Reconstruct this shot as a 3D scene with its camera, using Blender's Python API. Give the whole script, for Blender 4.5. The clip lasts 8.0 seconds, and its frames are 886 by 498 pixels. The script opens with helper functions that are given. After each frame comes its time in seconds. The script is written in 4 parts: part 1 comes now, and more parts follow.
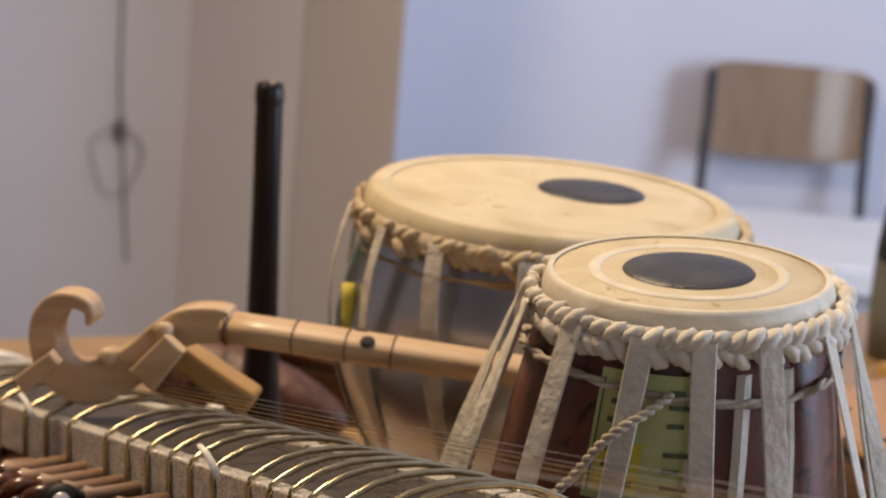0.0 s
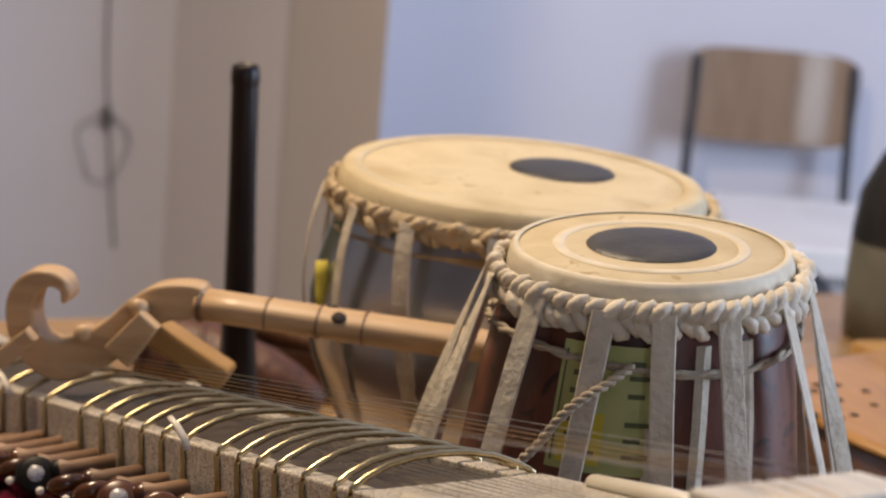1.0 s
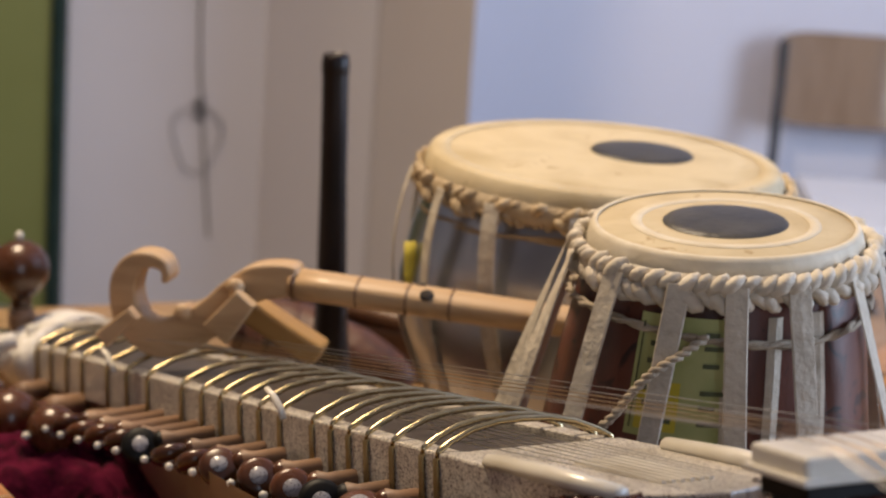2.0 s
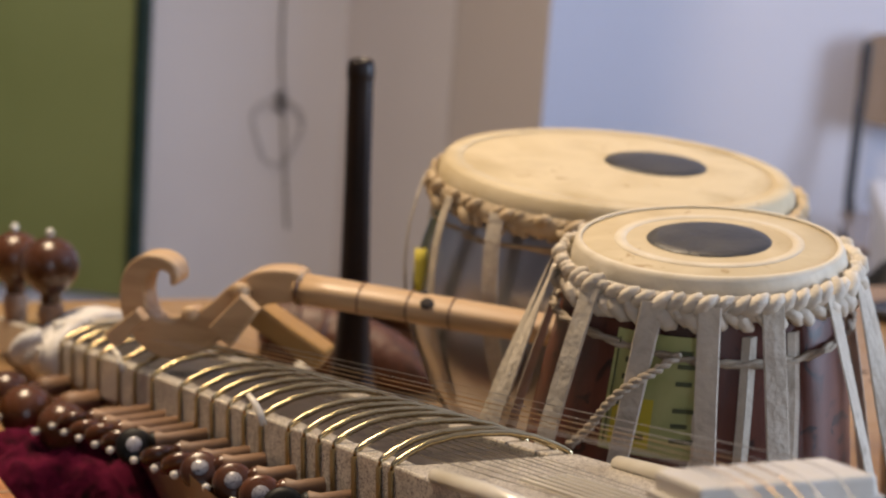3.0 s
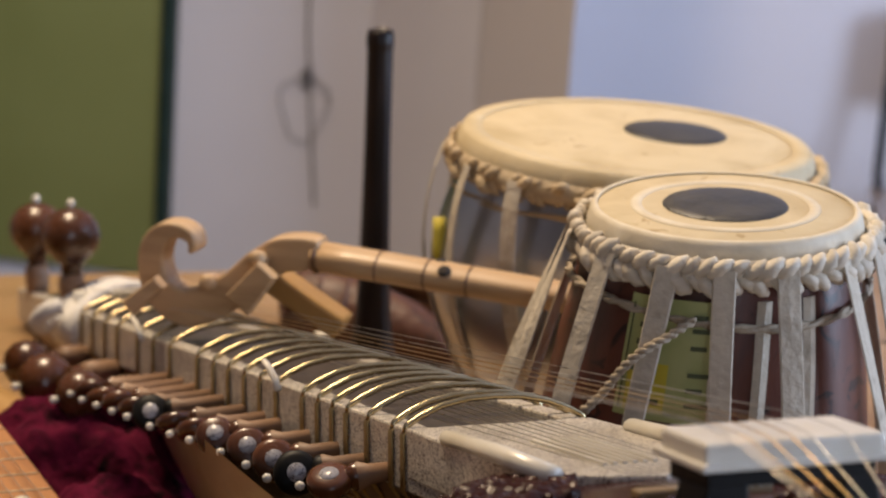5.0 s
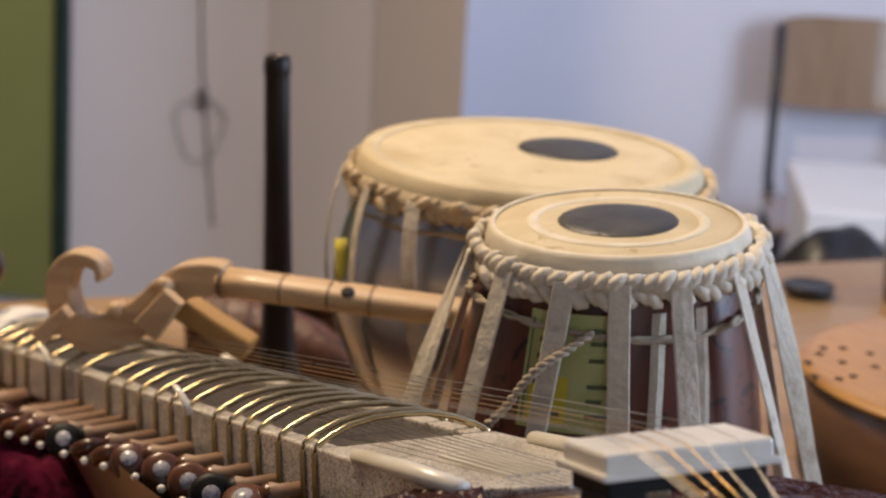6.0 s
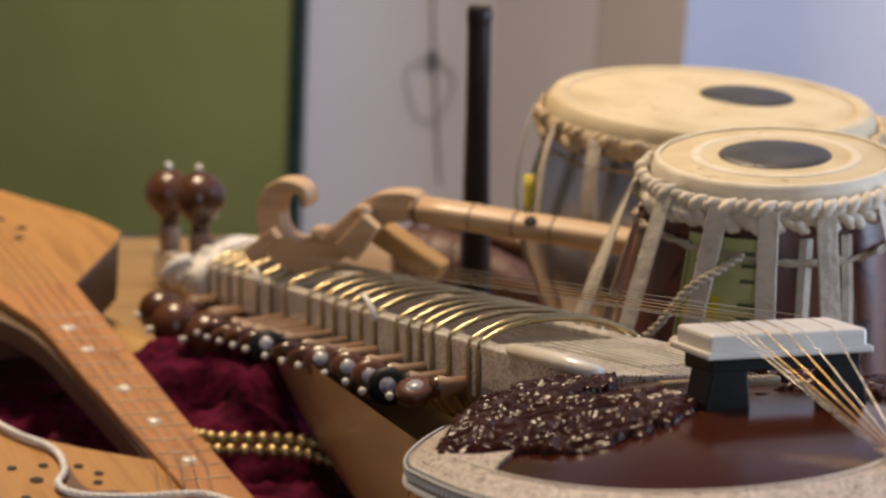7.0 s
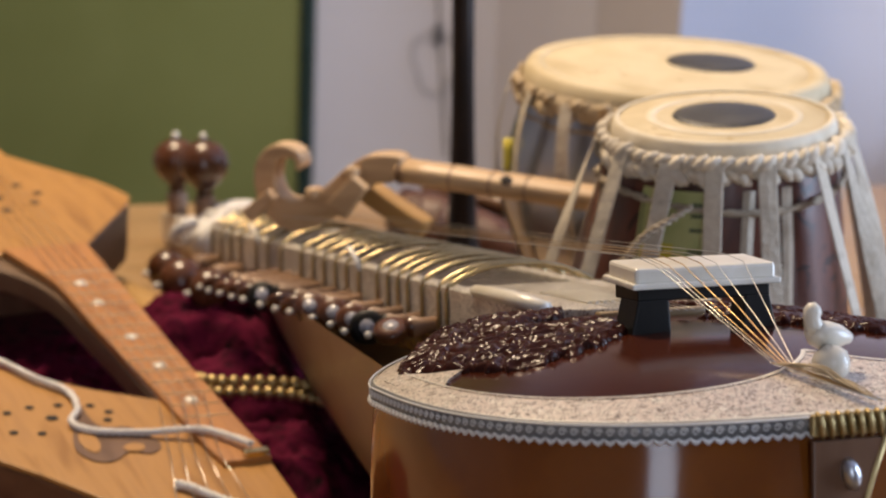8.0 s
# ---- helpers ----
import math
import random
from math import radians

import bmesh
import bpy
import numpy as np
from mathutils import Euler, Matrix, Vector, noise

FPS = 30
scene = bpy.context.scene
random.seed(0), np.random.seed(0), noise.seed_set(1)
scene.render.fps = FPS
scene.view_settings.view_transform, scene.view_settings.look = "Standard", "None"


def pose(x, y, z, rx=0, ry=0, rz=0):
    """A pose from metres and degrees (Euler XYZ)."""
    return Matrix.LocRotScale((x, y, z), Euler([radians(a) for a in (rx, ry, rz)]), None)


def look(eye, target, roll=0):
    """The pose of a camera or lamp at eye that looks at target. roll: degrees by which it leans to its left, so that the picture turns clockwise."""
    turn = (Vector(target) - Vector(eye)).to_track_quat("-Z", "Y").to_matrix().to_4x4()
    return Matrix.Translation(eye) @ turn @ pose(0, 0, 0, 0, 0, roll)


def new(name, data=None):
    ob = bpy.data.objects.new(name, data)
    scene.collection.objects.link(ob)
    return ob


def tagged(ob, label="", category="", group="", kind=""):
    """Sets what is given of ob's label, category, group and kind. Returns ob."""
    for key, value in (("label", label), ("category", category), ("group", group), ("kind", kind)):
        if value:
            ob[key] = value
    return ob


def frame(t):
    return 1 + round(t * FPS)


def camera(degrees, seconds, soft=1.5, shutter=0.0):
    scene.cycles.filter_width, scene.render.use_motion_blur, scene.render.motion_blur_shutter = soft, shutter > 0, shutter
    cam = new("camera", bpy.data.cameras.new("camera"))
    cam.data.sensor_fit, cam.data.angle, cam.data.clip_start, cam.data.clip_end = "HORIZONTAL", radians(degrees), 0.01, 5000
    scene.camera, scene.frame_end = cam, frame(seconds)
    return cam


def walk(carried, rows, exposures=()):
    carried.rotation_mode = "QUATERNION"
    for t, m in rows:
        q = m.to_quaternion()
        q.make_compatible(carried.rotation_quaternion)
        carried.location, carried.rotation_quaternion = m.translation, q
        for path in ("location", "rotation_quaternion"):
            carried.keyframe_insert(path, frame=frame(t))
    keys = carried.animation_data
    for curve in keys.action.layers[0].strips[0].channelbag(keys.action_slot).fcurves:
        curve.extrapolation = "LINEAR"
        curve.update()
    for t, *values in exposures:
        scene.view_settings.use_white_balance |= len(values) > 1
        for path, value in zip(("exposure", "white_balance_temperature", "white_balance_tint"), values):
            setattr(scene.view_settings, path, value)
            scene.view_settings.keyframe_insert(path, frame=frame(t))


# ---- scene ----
cam = camera(24.47, 8.0, soft=2.1)
cam.data.dof.use_dof = True
cam.data.dof.focus_distance = 0.95
cam.data.dof.aperture_fstop = 11.0
PATH = [
    (0, (-0.1001, -1.0278, 0.4778), (-0.1503, 0.9320, 0.0818), 4.92),
    (0.5, (-0.0923, -1.0375, 0.4685), (-0.1448, 0.9182, 0.0531), 4.67),
    (1, (-0.0855, -1.0468, 0.4756), (-0.1277, 0.9111, 0.0698), 4.79),
    (1.5, (-0.0838, -1.0758, 0.4798), (-0.1713, 0.8773, 0.0578), 3.51),
    (1.7, (-0.0840, -1.0908, 0.4782), (-0.1905, 0.8624, 0.0612), 3.73),
    (2.8, (-0.0276, -1.0994, 0.4958), (-0.2352, 0.8400, 0.0537), 3.66),
    (3, (-0.0116, -1.1001, 0.4997), (-0.2472, 0.8368, 0.0600), 4.31),
    (3.5, (0.0021, -1.0922, 0.4942), (-0.2315, 0.8408, 0.0370), 4.27),
    (4, (0.0039, -1.0985, 0.4912), (-0.2234, 0.8353, 0.0344), 3.87),
    (4.5, (0.0001, -1.0977, 0.4922), (-0.2324, 0.8373, 0.0431), 4.44),
    (4.7, (-0.0035, -1.0977, 0.4912), (-0.2584, 0.8337, 0.0388), 4.41),
    (5.8, (0.0025, -1.1164, 0.4974), (-0.2355, 0.8125, 0.0258), 2.95),
    (6, (-0.0016, -1.1289, 0.5036), (-0.1674, 0.8145, 0.0615), 3.02),
    (6.1, (-0.0061, -1.1397, 0.5069), (-0.1546, 0.8071, 0.0733), 2.75),
    (6.3, (-0.0047, -1.1599, 0.5063), (-0.1902, 0.7802, 0.0571), 2.11),
    (6.5, (0.0036, -1.1777, 0.5091), (-0.2493, 0.7512, 0.0449), 1.78),
    (6.8, (0.0343, -1.2085, 0.5003), (-0.3251, 0.7027, 0.0335), 2.80),
    (7, (0.0538, -1.2322, 0.5015), (-0.3413, 0.6689, 0.0225), 2.89),
    (7.5, (0.0824, -1.2907, 0.5009), (-0.3602, 0.5913, -0.0109), 2.88),
    (8, (0.1056, -1.3394, 0.5178), (-0.3067, 0.5518, 0.0144), 2.21),
]
walk(cam, [(t, look(eye, target, roll)) for t, eye, target, roll in PATH],
     exposures=[(0, -0.06), (6.5, -0.06), (7.2, 0.03), (8, 0.12)])

# ---- world, lights ----
world = bpy.data.worlds.new("world")
scene.world = world
world.use_nodes = True
wn = world.node_tree.nodes
sky = wn.new("ShaderNodeTexSky")
sky.sky_type = "NISHITA"
sky.sun_disc = False
sky.sun_elevation = radians(35)
sky.sun_rotation = radians(150)
world.node_tree.links.new(sky.outputs[0], wn["Background"].inputs[0])
wn["Background"].inputs[1].default_value = 0.12


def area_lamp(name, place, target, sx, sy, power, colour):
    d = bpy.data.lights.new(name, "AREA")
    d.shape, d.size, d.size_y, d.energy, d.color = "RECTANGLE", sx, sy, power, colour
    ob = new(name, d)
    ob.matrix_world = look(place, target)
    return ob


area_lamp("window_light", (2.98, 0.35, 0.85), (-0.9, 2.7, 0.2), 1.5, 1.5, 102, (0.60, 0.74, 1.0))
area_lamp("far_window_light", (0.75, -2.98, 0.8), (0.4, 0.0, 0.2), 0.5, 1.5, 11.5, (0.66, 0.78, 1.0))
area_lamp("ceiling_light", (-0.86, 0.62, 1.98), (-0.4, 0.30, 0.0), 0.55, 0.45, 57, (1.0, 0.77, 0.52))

# ---- materials ----


def rgb(c):
    return (*c, 1.0)


def surface(name, colours, rough=0.5, metal=0.0, scale=20.0, stretch=(1, 1, 1), detail=6.0, bump=0.1, bump_scale=200.0, coat=0.0,
            sheen=0.0, spots=None, spot_scale=60.0, spot_at=0.62, distort=0.4, vary=0.0, rough_vary=0.12, spec=0.5):
    """Node material: two-scale noise between colours, optional flecks, bump and roughness variation."""
    m = bpy.data.materials.new(name)
    m.use_nodes = True
    nt = m.node_tree
    nd, ln = nt.nodes, nt.links
    bs = nd["Principled BSDF"]
    tc = nd.new("ShaderNodeTexCoord")
    mp = nd.new("ShaderNodeMapping")
    mp.inputs["Scale"].default_value = stretch
    ln.new(tc.outputs["Object"], mp.inputs[0])
    n1 = nd.new("ShaderNodeTexNoise")
    n1.inputs["Scale"].default_value, n1.inputs["Detail"].default_value, n1.inputs["Distortion"].default_value = scale, detail, distort
    ln.new(mp.outputs[0], n1.inputs["Vector"])
    ramp = nd.new("ShaderNodeValToRGB")
    els = ramp.color_ramp.elements
    k = len(colours)
    for i, c in enumerate(colours):
        p = 0.3 + 0.4 * i / max(1, k - 1)
        e = els[i] if i < 2 else els.new(p)
        e.position, e.color = p, rgb(c)
    for i, c in enumerate(colours):
        els[i].position, els[i].color = 0.3 + 0.4 * i / max(1, k - 1), rgb(c)
    ln.new(n1.outputs["Fac"], ramp.inputs[0])
    out = ramp.outputs[0]
    if spots:
        n3 = nd.new("ShaderNodeTexNoise")
        n3.inputs["Scale"].default_value, n3.inputs["Detail"].default_value = spot_scale, 3.0
        n3.inputs["Distortion"].default_value = 1.5
        ln.new(tc.outputs["Object"], n3.inputs["Vector"])
        r3 = nd.new("ShaderNodeValToRGB")
        r3.color_ramp.elements[0].position, r3.color_ramp.elements[1].position = spot_at, spot_at + 0.06
        ln.new(n3.outputs["Fac"], r3.inputs[0])
        mx = nd.new("ShaderNodeMix")
        mx.data_type = "RGBA"
        ln.new(r3.outputs[0], mx.inputs["Factor"])
        ln.new(out, mx.inputs["A"])
        mx.inputs["B"].default_value = rgb(spots)
        out = mx.outputs["Result"]
    if vary:
        oi = nd.new("ShaderNodeObjectInfo")
        mr = nd.new("ShaderNodeMapRange")
        mr.inputs["To Min"].default_value, mr.inputs["To Max"].default_value = 1 - vary, 1 + vary
        ln.new(oi.outputs["Random"], mr.inputs["Value"])
        hs = nd.new("ShaderNodeHueSaturation")
        ln.new(mr.outputs[0], hs.inputs["Value"])
        ln.new(out, hs.inputs["Color"])
        out = hs.outputs[0]
    ln.new(out, bs.inputs["Base Color"])
    n2 = nd.new("ShaderNodeTexNoise")
    n2.inputs["Scale"].default_value, n2.inputs["Detail"].default_value = bump_scale, 4.0
    ln.new(mp.outputs[0], n2.inputs["Vector"])
    bp = nd.new("ShaderNodeBump")
    bp.inputs["Strength"].default_value, bp.inputs["Distance"].default_value = bump, 0.002
    ln.new(n2.outputs["Fac"], bp.inputs["Height"])
    ln.new(bp.outputs[0], bs.inputs["Normal"])
    rr = nd.new("ShaderNodeMapRange")
    rr.inputs["To Min"].default_value, rr.inputs["To Max"].default_value = max(0.02, rough - rough_vary), min(1, rough + rough_vary)
    ln.new(n1.outputs["Fac"], rr.inputs["Value"])
    ln.new(rr.outputs[0], bs.inputs["Roughness"])
    bs.inputs["Metallic"].default_value = metal
    bs.inputs["Specular IOR Level"].default_value = spec
    bs.inputs["Coat Weight"].default_value = coat
    bs.inputs["Coat Roughness"].default_value = 0.08
    bs.inputs["Sheen Weight"].default_value = sheen
    return m


WALL = surface("wall_paint", [(0.70, 0.69, 0.755), (0.76, 0.75, 0.82)], 0.8, scale=1.5, bump=0.12, bump_scale=90)
# the pillar's shaded and lit faces each get their own tone
PILLAR_SHADED = surface("pillar_shaded_paint", [(0.66, 0.595, 0.58), (0.72, 0.655, 0.64)], 0.8, scale=1.5, bump=0.12, bump_scale=90)
PILLAR_LIT = surface("mauve_grey_lit_paint", [(0.74, 0.70, 0.73), (0.80, 0.76, 0.79)], 0.8, scale=1.5, bump=0.12, bump_scale=90)
BOARD = surface("board_green", [(0.205, 0.222, 0.066), (0.245, 0.262, 0.086)], 0.6, scale=2.5, bump=0.05)
BOARD_EDGE = surface("board_edge", [(0.01, 0.03, 0.025), (0.02, 0.045, 0.04)], 0.45, scale=20)
FLOOR = surface("floor_lino", [(0.13, 0.105, 0.085), (0.19, 0.16, 0.13)], 0.5, scale=3)
# for walls out of view, kept dark so they bounce less fill light
LOW_BOUNCE_WALL = surface("low_bounce_taupe", [(0.30, 0.27, 0.25), (0.36, 0.33, 0.31)], 0.8, scale=1.5, bump=0.12, bump_scale=90)
TABLE = surface("table_wood", [(0.25, 0.145, 0.060), (0.35, 0.215, 0.098), (0.30, 0.175, 0.075)], 0.42, scale=6, stretch=(1, 8, 8), bump=0.06, bump_scale=60, coat=0.1)
SKIN = surface("goat_skin", [(0.44, 0.345, 0.19), (0.60, 0.50, 0.32), (0.52, 0.42, 0.25)], 0.62, scale=14, bump=0.10, bump_scale=160, spots=(0.40, 0.29, 0.15), spot_scale=55, spot_at=0.66)
SKIN_PALE = surface("pale_skin", [(0.58, 0.50, 0.36), (0.72, 0.65, 0.51)], 0.62, scale=45, bump=0.18, bump_scale=220)
SYAHI = surface("tuning_paste", [(0.016, 0.015, 0.015), (0.060, 0.057, 0.055)], 0.46, scale=38, bump=0.30, bump_scale=260)
STRAP = surface("hide_strap", [(0.40, 0.345, 0.265), (0.56, 0.50, 0.40), (0.48, 0.42, 0.33)], 0.78, scale=60, detail=8, bump=0.7, bump_scale=180, vary=0.14)
BRAID = surface("hide_braid", [(0.55, 0.47, 0.36), (0.74, 0.68, 0.56)], 0.7, scale=60, bump=0.5, bump_scale=240, vary=0.14)
BRAID_OLD = surface("aged_braid", [(0.42, 0.30, 0.16), (0.62, 0.50, 0.33)], 0.7, scale=60, bump=0.5, bump_scale=240, vary=0.14)
DRUM_WOOD = surface("dark_rosewood", [(0.040, 0.012, 0.008), (0.11, 0.031, 0.018), (0.15, 0.050, 0.028)], 0.42, scale=10, stretch=(3, 3, 1), bump=0.08, coat=0.05, spots=(0.025, 0.010, 0.008), spot_scale=38, spot_at=0.60)
STEEL = surface("nickel_steel", [(0.40, 0.42, 0.47), (0.55, 0.57, 0.62)], 0.32, metal=1.0, scale=9, bump=0.05)
PAPER = surface("printed_paper", [(0.34, 0.37, 0.13), (0.46, 0.47, 0.20)], 0.6, scale=40, bump=0.05)
PAPER_Y = surface("yellow_paper", [(0.55, 0.45, 0.03), (0.62, 0.52, 0.06)], 0.6, scale=20, bump=0.05)
INK = surface("black_ink", [(0.06, 0.075, 0.03), (0.10, 0.11, 0.05)], 0.6)
ROPE = surface("hemp_cord", [(0.34, 0.27, 0.19), (0.48, 0.41, 0.31)], 0.8, scale=80, bump=0.6, bump_scale=400)
LACQUER = surface("maroon_lacquer", [(0.034, 0.008, 0.0035), (0.058, 0.014, 0.006)], 0.16, scale=7, bump=0.01, coat=0.0, rough_vary=0.04, spec=0.22)
GOURD = surface("amber_lacquer", [(0.120, 0.033, 0.006), (0.195, 0.059, 0.010), (0.155, 0.045, 0.008)], 0.11, scale=9, bump=0.012, coat=0.0, rough_vary=0.04)
CARVED = surface("carved_lacquer", [(0.024, 0.007, 0.005), (0.050, 0.015, 0.010)], 0.20, scale=40, bump=0.03, bump_scale=300, coat=0.0, rough_vary=0.05, spec=0.11)
CELLULOID = surface("engraved_celluloid", [(0.58, 0.53, 0.44), (0.74, 0.68, 0.58)], 0.36, scale=40, bump=0.12, spots=(0.13, 0.095, 0.075), spot_scale=640, spot_at=0.52, coat=0.25)
ENGRAVED = surface("flower_engraving", [(0.66, 0.61, 0.51), (0.60, 0.49, 0.41), (0.75, 0.71, 0.61)], 0.38, scale=230, bump=0.15, spots=(0.13, 0.09, 0.07), spot_scale=520, spot_at=0.53, coat=0.3)
BONE = surface("ivory_bone", [(0.65, 0.595, 0.485), (0.76, 0.72, 0.63)], 0.35, scale=40, bump=0.04, coat=0.3)
LACE_DARK = surface("band_dark", [(0.13, 0.128, 0.128), (0.23, 0.225, 0.22)], 0.4, scale=80)
LACE_PALE = surface("band_pale", [(0.55, 0.55, 0.54), (0.70, 0.70, 0.69)], 0.4, scale=80)
EBONY = surface("black_ebony", [(0.003, 0.003, 0.003), (0.008, 0.007, 0.006)], 0.5, scale=30, bump=0.05, spec=0.22)
BRASS = surface("fret_brass", [(0.42, 0.335, 0.18), (0.58, 0.48, 0.29)], 0.22, metal=1.0, scale=60, bump=0.03, rough_vary=0.06)
GOLD = surface("aged_brass", [(0.34, 0.245, 0.105), (0.50, 0.385, 0.19)], 0.48, metal=1.0, scale=60, bump=0.25, bump_scale=300)
WIRE = surface("steel_wire", [(0.46, 0.44, 0.40), (0.56, 0.54, 0.50)], 0.3, metal=1.0)
WIRE_B = surface("bronze_wire", [(0.46, 0.31, 0.15), (0.56, 0.40, 0.21)], 0.3, metal=1.0)
STRAW = surface("waxed_thread", [(0.34, 0.25, 0.14), (0.52, 0.41, 0.26)], 0.6, scale=90, bump=0.2)
NECK_WOOD = surface("neck_wood", [(0.030, 0.022, 0.018), (0.065, 0.048, 0.036)], 0.4, scale=20, stretch=(6, 1, 6), bump=0.06)
PEG_WOOD = surface("peg_rosewood", [(0.050, 0.016, 0.005), (0.125, 0.043, 0.014)], 0.26, scale=30, bump=0.03, coat=0.1, vary=0.3)
PEARL = surface("peg_pearl", [(0.28, 0.28, 0.31), (0.48, 0.47, 0.50)], 0.3, scale=200, bump=0.05, coat=0.2, spots=(0.10, 0.09, 0.10), spot_scale=520, spot_at=0.56)
PEG_SHAFT = surface("peg_shaft_wood", [(0.19, 0.105, 0.058), (0.33, 0.205, 0.125)], 0.55, scale=50, bump=0.15, vary=0.2)
MAPLE = surface("pale_beech", [(0.38, 0.245, 0.125), (0.56, 0.38, 0.21), (0.48, 0.315, 0.17)], 0.45, scale=10, stretch=(1, 6, 6), bump=0.05, coat=0.1)
SPRUCE = surface("honey_spruce", [(0.31, 0.143, 0.031), (0.43, 0.215, 0.053), (0.37, 0.178, 0.042)], 0.36, scale=9, stretch=(9, 1, 9), bump=0.04, coat=0.15)
FINGER = surface("fingerboard_wood", [(0.26, 0.098, 0.024), (0.44, 0.190, 0.050), (0.35, 0.145, 0.036)], 0.4, scale=12, stretch=(7, 1, 7), bump=0.05, coat=0.2)
SIDE_WOOD = surface("side_wood", [(0.10, 0.045, 0.020), (0.16, 0.075, 0.035)], 0.4, scale=12, stretch=(6, 1, 6), bump=0.05)
PALE_SIDE = surface("pale_side_wood", [(0.095, 0.052, 0.026), (0.16, 0.095, 0.050)], 0.45, scale=12, stretch=(6, 1, 6), bump=0.05)
# near-black colour for the shade inside holes, which are not cut
HOLE_SHADE = surface("hole_shade", [(0.01, 0.006, 0.004), (0.02, 0.012, 0.008)], 0.8)
VELVET = surface("burgundy_velvet", [(0.007, 0.0005, 0.002), (0.105, 0.005, 0.026), (0.028, 0.001, 0.008)], 0.95, scale=55, bump=1.0, bump_scale=110, sheen=0.0, spec=0.1)
COTTON = surface("white_cotton", [(0.66, 0.63, 0.59), (0.80, 0.78, 0.74)], 0.85, scale=120, bump=0.6, bump_scale=500)
PIPE = surface("dark_pipe_wood", [(0.005, 0.003, 0.003), (0.017, 0.009, 0.007)], 0.38, scale=14, stretch=(4, 4, 1), bump=0.05, spec=0.3)
CARVE_BROWN = surface("carved_brown_wood", [(0.022, 0.009, 0.006), (0.095, 0.033, 0.016), (0.05, 0.018, 0.010)], 0.5, scale=60, bump=1.0, bump_scale=90, coat=0.0)
CHAIR_WOOD = surface("chair_plywood", [(0.25, 0.155, 0.088), (0.33, 0.21, 0.125)], 0.32, scale=6, stretch=(8, 8, 1), bump=0.02, coat=1.0)
GREY_GLASS = surface("grey_green_glass", [(0.12, 0.125, 0.105), (0.18, 0.18, 0.155)], 0.35, scale=20)
FRET_PALE = surface("pale_fret", [(0.52, 0.36, 0.19), (0.66, 0.49, 0.30)], 0.4, scale=40)
CHAIR_STEEL = surface("dark_tube", [(0.02, 0.02, 0.025), (0.04, 0.04, 0.045)], 0.4)
BLACK = surface("black_plastic", [(0.008, 0.008, 0.01), (0.02, 0.02, 0.022)], 0.4, scale=20)
WHITE = surface("white_gloss", [(0.72, 0.72, 0.74), (0.80, 0.80, 0.82)], 0.4, scale=5)
TAN = surface("tan_wood", [(0.17, 0.112, 0.050), (0.25, 0.168, 0.080), (0.21, 0.138, 0.062)], 0.42, scale=7, stretch=(4, 1, 4), bump=0.04, coat=0.1)
OCHRE = surface("ochre_wood", [(0.36, 0.20, 0.060), (0.50, 0.30, 0.10)], 0.5, scale=14, bump=0.1)

# ---- mesh helpers ----


def part(name, bm, material, parent=None, label="", smooth=True, m=None):
    me = bpy.data.meshes.new(name)
    bmesh.ops.recalc_face_normals(bm, faces=bm.faces)
    bm.to_mesh(me)
    bm.free()
    if smooth:
        me.polygons.foreach_set("use_smooth", [True] * len(me.polygons))
    me.materials.append(material)
    ob = new(name, me)
    if parent:
        ob.parent = parent
    if m is not None:
        ob.matrix_basis = m
    if label:
        ob["label"] = label
    return ob


def piece(name, mesh, parent, m):
    ob = new(name, mesh)
    ob.parent = parent
    ob.matrix_basis = m
    return ob


def thing(name, label, category, m=None, group="", kind=""):
    ob = new(name)
    ob.empty_display_size = 0.05
    if m is not None:
        ob.matrix_basis = m
    return tagged(ob, label, category, group, kind)


def lathe(profile, seg=48, bm=None, m=Matrix()):
    bm = bm or bmesh.new()
    rings = []
    for r, z in profile:
        if r < 1e-5:
            rings.append([bm.verts.new(m @ Vector((0, 0, z)))])
        else:
            rings.append([bm.verts.new(m @ Vector((r * math.cos(2 * math.pi * i / seg), r * math.sin(2 * math.pi * i / seg), z))) for i in range(seg)])
    for a, b in zip(rings, rings[1:]):
        for i in range(seg):
            j = (i + 1) % seg
            q = [a[i % len(a)], a[j % len(a)], b[j % len(b)], b[i % len(b)]]
            q = list(dict.fromkeys(q))
            if len(q) > 2:
                bm.faces.new(q)
    return bm


def tube(points, radius, seg=8, bm=None, flat=1.0, cap=True):
    """A tube along points; radius a number or one per point; flat squeezes it along its second axis."""
    bm = bm or bmesh.new()
    pts = [Vector(p) for p in points]
    rad = radius if isinstance(radius, (list, tuple)) else [radius] * len(pts)
    rings = []
    side = None
    for i, p in enumerate(pts):
        d = (pts[min(i + 1, len(pts) - 1)] - pts[max(i - 1, 0)]).normalized()
        if side is None:
            side = d.cross(Vector((0, 0, 1)) if abs(d.z) < 0.9 else Vector((0, 1, 0))).normalized()
        side = (side - d * side.dot(d)).normalized()
        up = d.cross(side)
        rings.append([bm.verts.new(p + rad[i] * (math.cos(w) * side + flat * math.sin(w) * up)) for w in (2 * math.pi * k / seg for k in range(seg))])
    for a, b in zip(rings, rings[1:]):
        for k in range(seg):
            bm.faces.new((a[k], a[(k + 1) % seg], b[(k + 1) % seg], b[k]))
    if cap:
        bm.faces.new(rings[0][::-1])
        bm.faces.new(rings[-1])
    return bm


